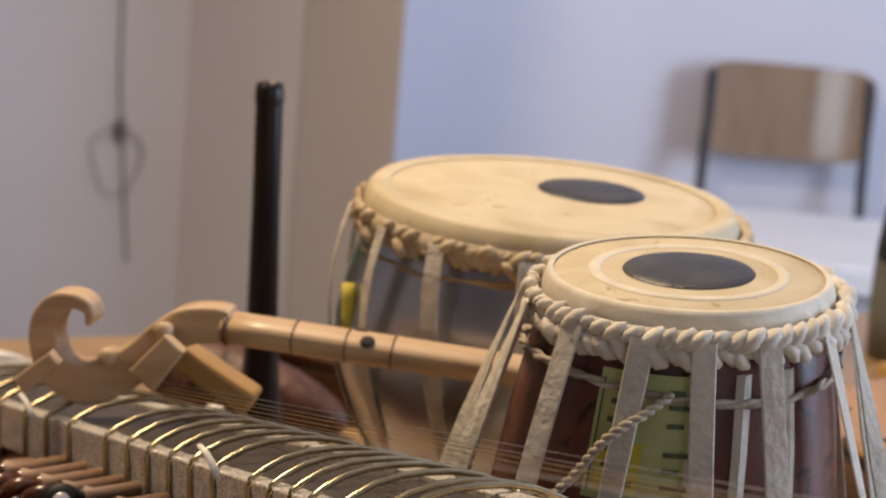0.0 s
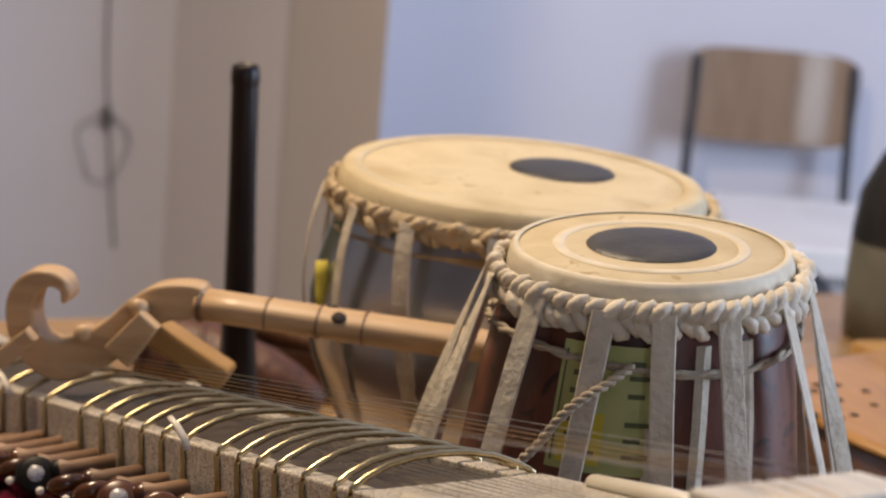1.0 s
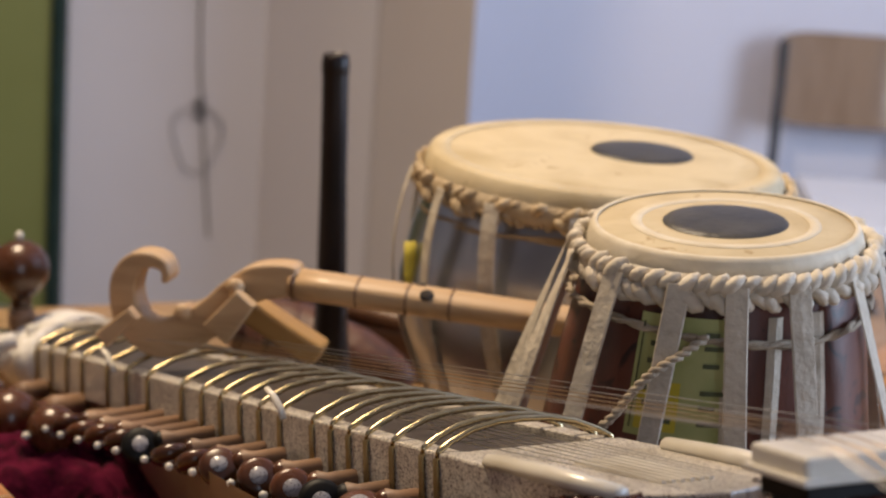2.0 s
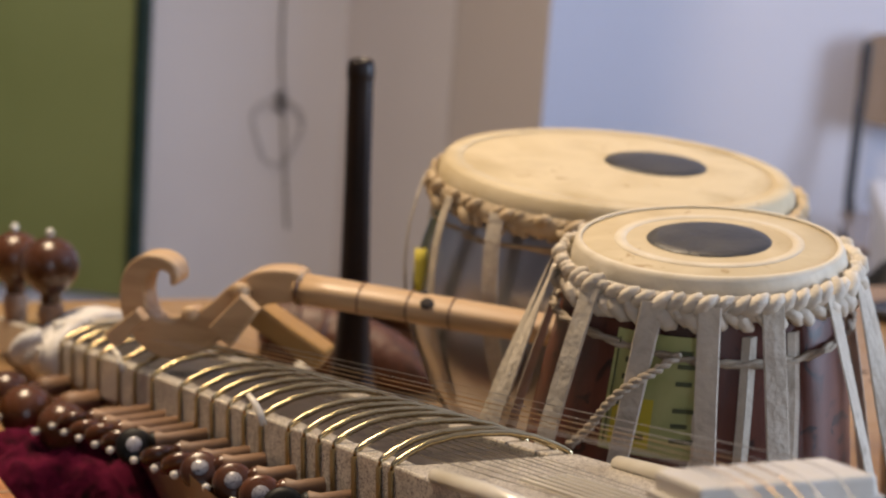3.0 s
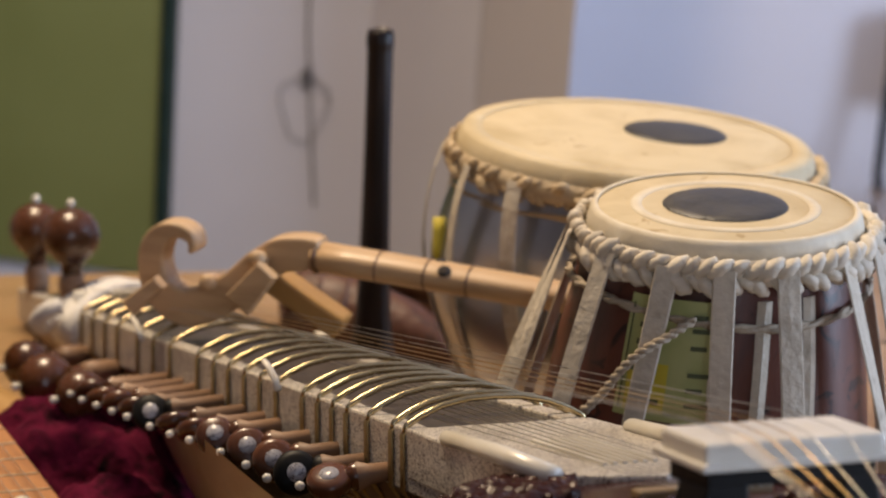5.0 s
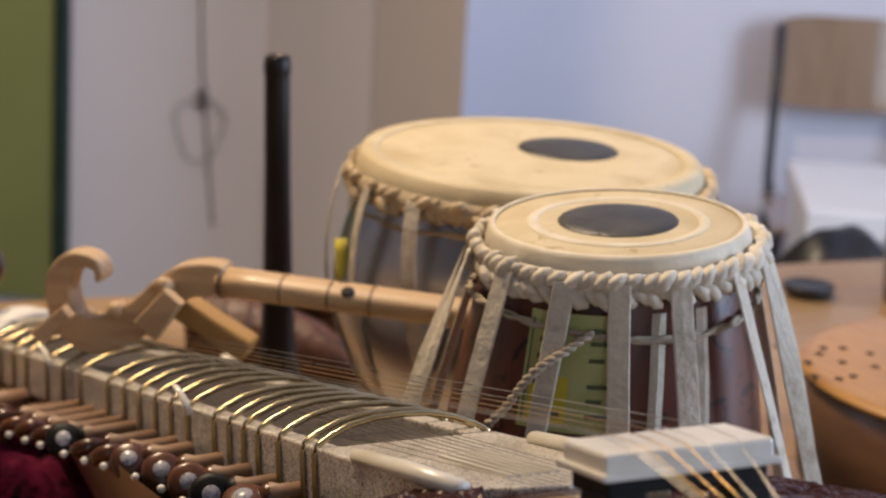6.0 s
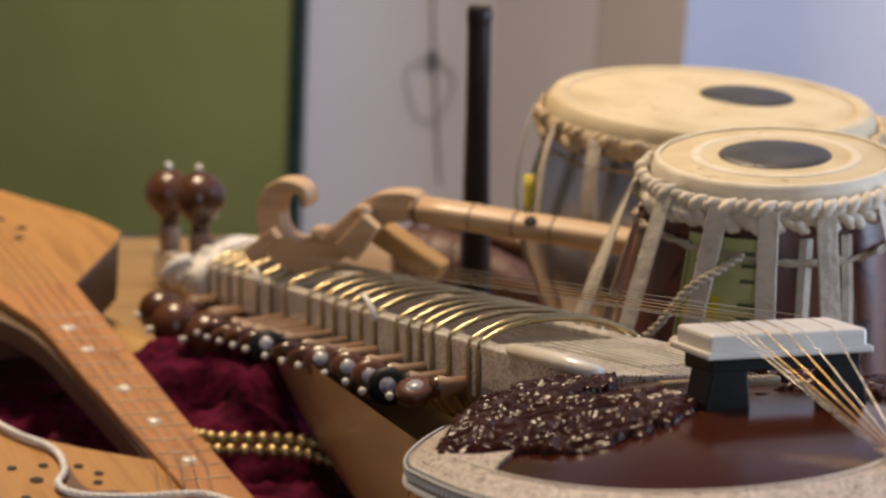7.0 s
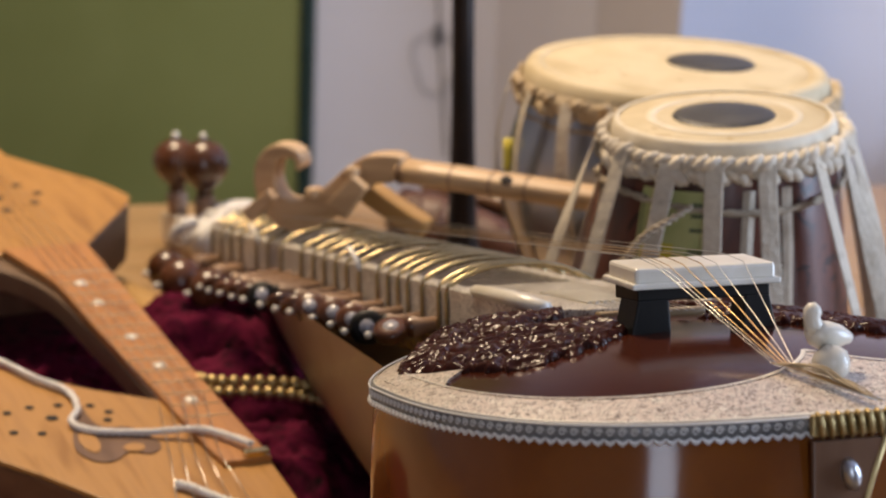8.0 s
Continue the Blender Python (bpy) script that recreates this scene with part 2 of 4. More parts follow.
def block(x0, x1, y0, y1, z0, z1, bevel=0.0, bm=None, seg=2):
    own = bmesh.new()
    bmesh.ops.create_cube(own, size=1.0, matrix=Matrix.LocRotScale(((x0 + x1) / 2, (y0 + y1) / 2, (z0 + z1) / 2), None, (x1 - x0, y1 - y0, z1 - z0)))
    if bevel:
        bmesh.ops.bevel(own, geom=list(own.edges), offset=bevel, segments=seg, affect="EDGES", profile=0.5)
    if bm is None:
        return own
    me = bpy.data.meshes.new("tmp")
    own.to_mesh(me)
    own.free()
    bm.from_mesh(me)
    bpy.data.meshes.remove(me)
    return bm


def slab(outline, z0, z1, bevel=0.0, seg=2):
    """A flat outline raised between two heights."""
    bm = bmesh.new()
    low = [bm.verts.new((x, y, z0)) for x, y in outline]
    face = bm.faces.new(low)
    up = bmesh.ops.extrude_face_region(bm, geom=[face])
    for v in up["geom"]:
        if isinstance(v, bmesh.types.BMVert):
            v.co.z = z1
    bmesh.ops.recalc_face_normals(bm, faces=bm.faces)
    if bevel:
        es = [e for e in bm.edges if abs(e.verts[0].co.z - e.verts[1].co.z) < 1e-6]
        bmesh.ops.bevel(bm, geom=es, offset=bevel, segments=seg, affect="EDGES", profile=0.5)
    return bm


def smooth_line(points, n=8, closed=False):
    """Catmull-Rom line through points."""
    pts = [Vector(p) for p in points]
    out = []
    k = len(pts)
    for i in range(k if closed else k - 1):
        p0, p1, p2, p3 = (pts[(i + j) % k] if closed else pts[min(max(i + j, 0), k - 1)] for j in (-1, 0, 1, 2))
        for s in range(n):
            t = s / n
            out.append(0.5 * (2 * p1 + (p2 - p0) * t + (2 * p0 - 5 * p1 + 4 * p2 - p3) * t * t + (3 * p1 - p0 - 3 * p2 + p3) * t ** 3))
    if not closed:
        out.append(pts[-1])
    return out


def twisted(points, radius, strands=3, pitch=0.012, seg=5, bm=None):
    """A cord laid up of twisted strands along points."""
    bm = bm or bmesh.new()
    pts = [Vector(p) for p in points]
    for k in range(strands):
        run, line, side = 0.0, [], None
        for i, p in enumerate(pts):
            d = (pts[min(i + 1, len(pts) - 1)] - pts[max(i - 1, 0)]).normalized()
            if i:
                run += (p - pts[i - 1]).length
            if side is None:
                side = d.cross(Vector((0, 0, 1)) if abs(d.z) < 0.9 else Vector((0, 1, 0))).normalized()
            side = (side - d * side.dot(d)).normalized()
            w = 2 * math.pi * (run / pitch + k / strands)
            line.append(p + radius * 0.5 * (math.cos(w) * side + math.sin(w) * d.cross(side)))
        tube(line, radius * 0.58, seg, bm)
    return bm

# ---- setting ----
FLOOR_Z, CEIL_Z = -0.75, 2.05


def setting(name, bm, material, label, category="structure"):
    return tagged(part(name, bm, material, smooth=False), label, category, kind="structure")


setting("floor", block(-3.2, 3.2, -3.2, 3.9, FLOOR_Z - 0.1, FLOOR_Z), FLOOR, "plain grey-brown floor of the room", "floor")
setting("ceiling", block(-3.2, 3.2, -3.2, 3.9, CEIL_Z, CEIL_Z + 0.1), WALL, "plain white painted ceiling of the room", "ceiling")
setting("wall_west", block(-3.2, -3.0, -3.2, 3.9, FLOOR_Z, CEIL_Z), LOW_BOUNCE_WALL, "unseen side wall of the room, dark taupe to cut bounce light", "wall")
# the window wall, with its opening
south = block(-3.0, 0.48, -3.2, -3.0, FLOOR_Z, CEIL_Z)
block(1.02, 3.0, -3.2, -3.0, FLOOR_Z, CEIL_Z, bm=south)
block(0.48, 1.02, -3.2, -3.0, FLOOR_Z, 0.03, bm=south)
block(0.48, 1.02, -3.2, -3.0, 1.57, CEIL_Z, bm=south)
setting("wall_south", south, LOW_BOUNCE_WALL, "unseen wall with a narrow window opening, dark taupe to cut bounce light", "wall")
setting("wall_north_recess", block(-0.6, 3.0, 3.32, 3.9, FLOOR_Z, CEIL_Z), WALL, "pale bluish white wall behind the chair", "wall")
setting("wall_north", block(-3.0, -0.74, 3.0, 3.9, FLOOR_Z, CEIL_Z), WALL, "white painted wall with a hanging cable", "wall")
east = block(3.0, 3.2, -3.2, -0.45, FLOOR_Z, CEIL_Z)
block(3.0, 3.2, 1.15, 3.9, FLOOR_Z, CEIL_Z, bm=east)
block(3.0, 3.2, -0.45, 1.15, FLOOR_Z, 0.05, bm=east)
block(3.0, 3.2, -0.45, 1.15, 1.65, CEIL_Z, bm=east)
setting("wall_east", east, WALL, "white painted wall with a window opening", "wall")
# the splayed pillar between the two walls, its shade step put into two colours
setting("wall_splay", slab([(-0.745, 3.004), (-0.488, 2.76), (-0.488, 3.61), (-0.745, 3.61)], FLOOR_Z, CEIL_Z), PILLAR_LIT,
        "mauve grey splay of the wall pillar, its light put into the colour", "wall")
setting("wall_pillar", slab([(-0.486, 2.757), (-0.29, 2.5), (-0.47, 3.61), (-0.486, 3.61)], FLOOR_Z, CEIL_Z), PILLAR_SHADED,
        "beige splayed wall pillar, the shade of its face put into the colour", "wall")

board = thing("green_board", "large olive green board with a dark green edge on the wall", "board")
part("panel", block(-2.9, -1.178, 2.975, 2.997, -0.6, 1.3, 0.002), BOARD, board)
part("edge_strip", block(-1.176, -1.146, 2.968, 2.998, -0.6, 1.3, 0.004), BOARD_EDGE, board, "dark blue-green edge strip")

wire_thing = thing("hanging_cable", "thin grey cable hanging in a loose coil on the white wall", "cable")
drop = smooth_line([(-0.885, 2.994, 1.2), (-0.88, 2.994, 0.5), (-0.875, 2.994, 0.02), (-0.868, 2.994, -0.12), (-0.86, 2.993, -0.21), (-0.852, 2.993, -0.3), (-0.84, 2.993, -0.42)], 8)
part("cable", tube(drop, 0.0022, 6), CHAIR_STEEL, wire_thing)
coil = [(-0.872 + 0.05 * math.cos(w) * (1 + 0.15 * math.sin(3 * w)), 2.99 - 0.0006 * w, -0.215 + 0.068 * math.sin(w) + 0.006 * math.sin(2.3 * w)) for w in (0.28 * i for i in range(52))]
part("coil", tube(coil, 0.0007, 6), CHAIR_STEEL, wire_thing)
knot = [(-0.868 + 0.012 * math.cos(w), 2.99, -0.13 - 0.012 * w / 3) for w in (0.4 * i for i in range(30))]
part("wrapped_end", tube(knot, 0.0024, 6), CHAIR_STEEL, wire_thing)

# ---- table ----
TURN = 28.2
table = thing("table", "wide light brown wooden table top under the instruments", "table", pose(-0.2, 0.0, 0, 0, 0, TURN))
BACK = 0.815
for i in range(3):
    w = 0.6
    part("board", block(-1.3, 1.5, BACK - (i + 1) * w + 0.001, BACK - i * w, -0.03, 0.0, 0.002), TABLE, table)
for x in (-1.2, 1.4):
    for y in (BACK - 1.72, BACK - 0.08):
        part("leg", lathe([(0.0, FLOOR_Z), (0.022, FLOOR_Z), (0.026, -0.2), (0.026, -0.03), (0, -0.03)], 20, m=Matrix.Translation((x, y, 0))), CHAIR_STEEL, table)

# ---- tabla drums ----


def drum(name, label, m, skin_r, rim_r, spot_r, spot_at, profile, strap_low, straps, inner_straps, bulge, body_mat, braid_mat, ring, braid_n, old=False, lean=0.0):
    """A tabla drum: origin on the middle of its head, z up along the axis."""
    d = thing(name, label, "drum", m)
    shear = Matrix(((1, 0, -lean / 0.235, 0), (0, 1, 0, 0), (0, 0, 1, 0), (0, 0, 0, 1)))
    part("body", lathe(profile, 64, m=shear), body_mat, d)
    # head: flat skin, pale outer layer, tuning paste
    part("skin", lathe([(0, 0.0004), (skin_r * 0.5, 0.0002), (skin_r * 0.97, -0.0006), (skin_r, -0.002), (skin_r * 1.005, -0.012)], 72), SKIN, d)
    lip = [(skin_r * 0.955, 0.0002), (skin_r * 0.965, 0.0008), (skin_r * 0.995, 0.0003), (skin_r * 1.012, -0.002), (skin_r * 1.035, -0.008), (skin_r * 1.04, -0.016)]
    if not old:
        part("outer_skin", lathe(lip, 72), SKIN_PALE, d, "pale outer ring of skin")
        part("skin_ring", lathe([(spot_r * 1.33, 0.0001), (spot_r * 1.345, 0.0006), (spot_r * 1.50, 0.0006), (spot_r * 1.515, 0.0)], 64), SKIN_PALE, d)
    else:
        part("outer_skin", lathe([(skin_r * 0.90, 0.0001), (skin_r * 0.905, 0.0006)] + lip[2:], 72), SKIN, d, "worn outer ring of skin")
    spot = lathe([(0, 0.0034), (spot_r * 0.45, 0.0030), (spot_r * 0.8, 0.0020), (spot_r * 0.97, 0.0014), (spot_r, 0.0004)], 56)
    part("tuning_spot", spot, SYAHI, d, "round black tuning spot", m=Matrix.Translation((spot_at[0], spot_at[1], 0)))
    # braid: plaited hide pieces all round the rim
    core = rim_r - 0.0065
    ringz = -0.0165 if old else -0.0135
    part("braid_core", lathe([(core, ringz + 0.006), (core + 0.004, ringz + 0.002), (core + 0.004, ringz - 0.007), (core - 0.004, ringz - 0.010)], 72), braid_mat, d)
    loop = bmesh.new()
    tube([(0.002, -0.0060, 0.0050), (0.0042, -0.003, 0.0036), (0.0054, 0.0, 0.0004), (0.0046, 0.003, -0.0034), (0.0024, 0.0055, -0.0050)], [0.0018, 0.0040, 0.0048, 0.0040, 0.0018], 8, loop, 0.85)
    lm = bpy.data.meshes.new("braid_strand")
    loop.to_mesh(lm)
    lm.polygons.foreach_set("use_smooth", [True] * len(lm.polygons))
    lm.materials.append(braid_mat)
    loop.free()
    for row in range(2):
        for i in range(braid_n):
            w = 2 * math.pi * (i + 0.5 * row) / braid_n
            s = random.uniform(0.5, 1.05) if old else random.uniform(0.78, 1.14)
            tip = random.uniform(-0.6, 0.6) if old else random.uniform(-0.5, 0.5)
            piece("braid_strand", lm, d, Matrix.Rotation(w, 4, "Z") @ Matrix.Translation((core - 0.0012 + random.uniform(-0.0006, 0.0008), 0, ringz + 0.002 - 0.0085 * row))
                  @ Matrix.Rotation(radians(8 if row else 172) + random.uniform(-0.15, 0.15), 4, "X") @ Matrix.Rotation(tip, 4, "Z") @ Matrix.Diagonal((s, s * (1 if row else -1), s, 1)))
    # lacing straps from the braid to the bottom ring
    low_r, low_z = strap_low
    for i, (top, foot, *turn) in enumerate(straps):
        w, w2 = radians(top), radians(foot)
        turn = radians(turn[0]) if turn else 0.0
        hw = random.uniform(0.0054, 0.0066)
        bm = bmesh.new()
        rows = []
        for k in range(13):
            t = k / 12
            ang = w + (w2 - w) * t
            mid = bulge * math.sin(math.pi * t ** 0.9)
            r = (rim_r - 0.0005) * (1 - t) + low_r * t + mid
            z = (ringz + 0.002) * (1 - t) + low_z * t
            h = hw * (1 + 0.10 * math.sin(3 * t + i))
            e = Vector((math.cos(ang), math.sin(ang), 0))
            flat = turn * min(1, 3 * t)
            e, s = e * math.cos(flat) - Vector((-e.y, e.x, 0)) * math.sin(flat), Vector((-e.y, e.x, 0)) * math.cos(flat) + e * math.sin(flat)
            c = shear @ (Vector((math.cos(ang), math.sin(ang), 0)) * r + Vector((0, 0, z)))
            tw = 0.0015 * math.sin(2 * t + 1.7 * i)
            rows.append([bm.verts.new(c + s * q * h + e * (o + tw * q)) for q, o in ((-1, 0.0), (-0.9, 0.0008), (0, 0.0010), (0.9, 0.0008), (1, 0.0), (0, -0.0006))])
        for a, b in zip(rows, rows[1:]):
            for q in range(6):
                bm.faces.new((a[q], a[(q + 1) % 6], b[(q + 1) % 6], b[q]))
        bm.faces.new(rows[0])
        bm.faces.new(rows[-1][::-1])
        part("strap", bm, STRAP, d, smooth=False)
    # inner straps that return close to the shell
    shell = [(r, z) for r, z in profile if z > -0.2]
    for at in inner_straps:
        w = radians(at)
        lean = random.uniform(-0.09, 0.09)
        hw = random.uniform(0.004, 0.005)
        bm = bmesh.new()
        rows = []
        for k, (r, z) in enumerate(shell[1:]):
            ang = w + lean * k / len(shell)
            e = Vector((math.cos(ang), math.sin(ang), 0))
            s = Vector((-e.y, e.x, 0))
            c = shear @ (e * (r + 0.0012) + Vector((0, 0, z)))
            rows.append([bm.verts.new(c + s * q * hw + e * o) for q, o in ((-1, 0.0), (0, 0.0014), (1, 0.0), (0, -0.0008))])
        for a, b in zip(rows, rows[1:]):
            for q in range(4):
                bm.faces.new((a[q], a[(q + 1) % 4], b[(q + 1) % 4], b[q]))
        bm.faces.new(rows[0])
        bm.faces.new(rows[-1][::-1])
        part("inner_strap", bm, STRAP, d, smooth=False)
    # dark discs for the shade in small stitch holes below the edge of the skin
    if not old:
        hole = lathe([(0.0012, 0.0), (0.0009, 0.0006), (0, 0.0006)], 8)
        hm = bpy.data.meshes.new("stitch_hole")
        hole.to_mesh(hm)
        hole.free()
        hm.materials.append(HOLE_SHADE)
        for i in range(48):
            w = 2 * math.pi * i / 48
            piece("stitch_hole", hm, d, Matrix.Rotation(w, 4, "Z") @ Matrix.Translation((skin_r * 1.040, 0, -0.0105)) @ Matrix.Rotation(radians(80), 4, "Y"))
    if ring:
        part("base_ring", lathe(ring, 48, m=shear), STRAP, d, "hide ring at the foot")
    return d


# small drum; its head leans slightly towards the camera
DAYAN = pose(0, 0, 0.27, 4.0, -3.2, 0)
DAYAN_STRAPS = [(-186, -182, -45), (-166, -164, -40), (-135, -131), (-108, -111), (-88, -81), (-65.5, -63.5), (-39, -22), (-17.5, -6, 40), (6, 12, 45), (30, 33), (54, 50), (80, 83), (104, 101), (128, 131), (150, 147)]
dayan = drum("small_tabla_drum", "small dark wooden tabla drum with pale hide straps and braid", DAYAN, 0.0725, 0.0840, 0.034, (0, 0),
             [(0.0715, -0.012), (0.076, -0.03), (0.084, -0.07), (0.091, -0.12), (0.098, -0.17), (0.099, -0.195), (0.09, -0.225), (0.07, -0.238), (0, -0.238)],
             (0.146, -0.235), DAYAN_STRAPS, (-88, -71, -52, 60, 120), 0.003, DRUM_WOOD, BRAID, [(0.134, -0.268), (0.146, -0.26), (0.149, -0.245), (0.142, -0.231), (0.115, -0.233), (0.09, -0.236), (0.09, -0.262), (0.122, -0.268)], 60, lean=-0.015)
# cord round the drum, with a knotted end that hangs down
cord = []
for i in range(64):
    w = 2 * math.pi * i / 63
    cord.append((0.0815 * math.cos(w) - 0.0025, 0.0815 * math.sin(w), -0.040 + 0.004 * math.sin(2 * w + 0.5)))
part("cord", twisted(cord, 0.0028, 2, 0.011), ROPE, dayan, "twisted hemp cord round the shell")
tail = smooth_line([(-0.012, -0.084, -0.038), (-0.026, -0.092, -0.046), (-0.038, -0.096, -0.053), (-0.047, -0.096, -0.062), (-0.058, -0.094, -0.078), (-0.067, -0.092, -0.088)], 8)
part("cord_end", twisted(tail, 0.0027, 2, 0.010), ROPE, dayan, "loose knotted cord end")


def label_sheet(parent):
    """The printed paper label, bent round the shell, with bars for its small print."""
    def bent(w0, w1, z0, z1, out, n=8):
        bm = bmesh.new()
        rows = []
        for k in range(n + 1):
            w = w0 + (w1 - w0) * k / n
            col = []
            for z in (z0, z1):
                r = 0.0785 + (-z - 0.03) * 0.145 + out
                col.append(bm.verts.new((r * math.sin(w) + 0.064 * z, -r * math.cos(w), z)))
            rows.append(col)
        for a, b in zip(rows, rows[1:]):
            bm.faces.new((a[0], b[0], b[1], a[1]))
        return bm
    sheet = part("paper_label", bent(-0.56, 0.10, -0.094, -0.030, 0.0012), PAPER, parent, "worn green and yellow printed paper label")
    part("yellow_panel", bent(-0.50, -0.24, -0.090, -0.064, 0.0018), PAPER_Y, sheet)
    for z in (-0.038, -0.045, -0.054, -0.068, -0.076, -0.084):
        a = random.uniform(-0.48, -0.40)
        part("print_bar", bent(a, a + random.uniform(0.12, 0.2), z - 0.0014, z + 0.0014, 0.0024, 3), INK, sheet)
        part("print_bar", bent(-0.12, -0.02 + random.uniform(-0.03, 0.05), z - 0.0012, z + 0.0012, 0.0024, 3), INK, sheet)
    for w in (-0.53, 0.07):
        part("print_rule", bent(w, w + 0.012, -0.090, -0.034, 0.0024, 1), INK, sheet)


label_sheet(dayan)

BAYAN = pose(-0.065, 0.305, 0.252, 2.6, 0.4, 0)
BAYAN_STRAPS = [(-170, -164), (-143, -140), (-122, -112), (-96, -93), (-72, -76), (-50, -47), (-26, -29), (-3, 0), (20, 16), (43, 46), (66, 63), (90, 93), (113, 110), (136, 139), (160, 157)]
bayan = drum("large_tabla_drum", "large steel tabla drum with a wide worn skin head", BAYAN, 0.120, 0.133, 0.036, (0.026, 0.018),
             [(0.117, -0.014), (0.122, -0.03), (0.131, -0.06), (0.137, -0.09), (0.135, -0.12), (0.120, -0.16), (0.094, -0.195), (0.066, -0.22), (0.05, -0.228), (0, -0.229)],
             (0.088, -0.214), BAYAN_STRAPS, (), 0.027, STEEL, BRAID_OLD, [(0.080, -0.249), (0.096, -0.244), (0.102, -0.228), (0.097, -0.212), (0.08, -0.206), (0.06, -0.212), (0.06, -0.244), (0.080, -0.249)], 84, old=True)
hoop = [(0.1235 * math.cos(w), 0.1235 * math.sin(w), -0.036 + 0.005 * math.sin(1.5 * w)) for w in (2 * math.pi * i / 60 for i in range(61))]
tab = [(0.1365 * math.cos(w), 0.1365 * math.sin(w), z) for w, z in ((radians(-158), -0.060), (radians(-157), -0.070), (radians(-156), -0.082), (radians(-155), -0.092))]
part("yellow_tab", tube(tab, 0.0042, 8, flat=0.5), PAPER_Y, bayan, "small yellow cloth tab under a strap")
part("hoop_cord", twisted(hoop, 0.0028, 2, 0.014), BRAID_OLD, bayan)

# ---- sitar: x across, y towards the head, z out of the front ----
SITAR = pose(0.0207, -0.4099, 0.246, -10.9, 0, 31.1)
sitar = thing("sitar", "ornate dark lacquered sitar with brass frets lying on its back", "sitar", SITAR)
HW, TAIL, NECKS = 0.151, 0.158, 0.19


def rim(w):
    """Outline of the sound board: w from 0 at the right side through the tail (3/2 pi)."""
    c, s = math.cos(w), math.sin(w)
    if s <= 0:
        p = 2.9
        k = (abs(c) ** p + abs(s) ** p) ** (-1 / p)
        return HW * c * k, TAIL * s * k
    x = HW * c * (1 - 0.40 * s ** 1.5)
    return x, NECKS * (s ** 1.15)


def crown(r):
    return -0.022 * r ** 2.4


N_RIM = 240
RIM = [rim(2 * math.pi * i / N_RIM) for i in range(N_RIM)]


def dish(rings, lift=0.0, keep=None):
    """Strip of the domed front between ring radii."""
    bm = bmesh.new()
    rows = []
    for r in rings:
        rows.append([bm.verts.new((x * r, y * r, crown(r) + lift)) for x, y in RIM])
    for a, b in zip(rows, rows[1:]):
        for i in range(N_RIM):
            if keep is None or keep(i):
                bm.faces.new((a[i], a[(i + 1) % N_RIM], b[(i + 1) % N_RIM], b[i]))
    if keep:
        bmesh.ops.delete(bm, geom=[v for v in bm.verts if not v.link_faces], context="VERTS")
    return bm


part("sound_board", dish([0.02, 0.2, 0.4, 0.55, 0.7, 0.8, 0.9, 0.97, 1.0]), LACQUER, sitar, "glossy dark maroon sound board")


def inner(i):
    """Inner edge of the border, which rises to a sharp point beside the tail."""
    w = 2 * math.pi * i / N_RIM - 1.5 * math.pi
    return 0.92 - 0.34 * math.exp(-abs(w - 0.169) / 0.42)


def border_strip(cuts, lift):
    bm = bmesh.new()
    rows = []
    for q in cuts:
        rows.append([bm.verts.new((x * r, y * r, crown(r) + lift)) for i, (x, y) in enumerate(RIM) for r in (inner(i) + q * (1.008 - inner(i)),)])
    for a, b in zip(rows, rows[1:]):
        for i in range(N_RIM):
            bm.faces.new((a[i], a[(i + 1) % N_RIM], b[(i + 1) % N_RIM], b[i]))
    return bm


border = border_strip([-0.01, 0.0, 0.25, 0.5, 0.75, 0.95, 1.0, 1.02], 0.0012)
part("inlay_border", border, ENGRAVED, sitar, "white engraved celluloid border")
part("border_line", border_strip([-0.05, -0.04, -0.005, 0.0], 0.0017), BONE, sitar)
part("outer_line", border_strip([0.94, 0.945, 0.995, 1.03], 0.0018), BONE, sitar)
# pointed inlay lobes that reach in from the border
LOBE = [(-0.147, 0.004), (-0.1385, 0.002), (-0.1315, -0.016), (-0.1205, -0.029), (-0.1300, -0.037), (-0.1370, -0.050), (-0.146, -0.054)]


def dome_height(x, y):
    return crown(min(1.0, (abs(x / HW) ** 2.6 + abs(y / (TAIL if y < 0 else NECKS)) ** 2.6) ** (1 / 2.6)))


for side in (-1, 1):
    bm = slab([(-side * x, y) for x, y in LOBE], -0.0006, 0.0016, 0)
    for v in bm.verts:
        v.co.z += dome_height(v.co.x, v.co.y)
    part("inlay_lobe", bm, ENGRAVED, sitar, smooth=False)

# gourd shell below the rim
bm = bmesh.new()
rows = []
DEPTH = 0.228
for d, k in ((0.0, 1.0), (0.010, 1.006), (0.012, 1.010), (0.04, 1.025), (0.09, 1.03), (0.14, 1.0), (0.175, 0.9), (0.203, 0.72), (0.219, 0.5), (DEPTH, 0.2)):
    rows.append([bm.verts.new((x * k, y * k * (1.0 if y < 0 else 1 - 0.8 * d), crown(1.0) - d)) for x, y in RIM])
for a, b in zip(rows, rows[1:]):
    for i in range(N_RIM):
        bm.faces.new((a[i], a[(i + 1) % N_RIM], b[(i + 1) % N_RIM], b[i]))
bm.faces.new(rows[-1])
part("gourd", bm, GOURD, sitar, "glossy amber brown gourd body")

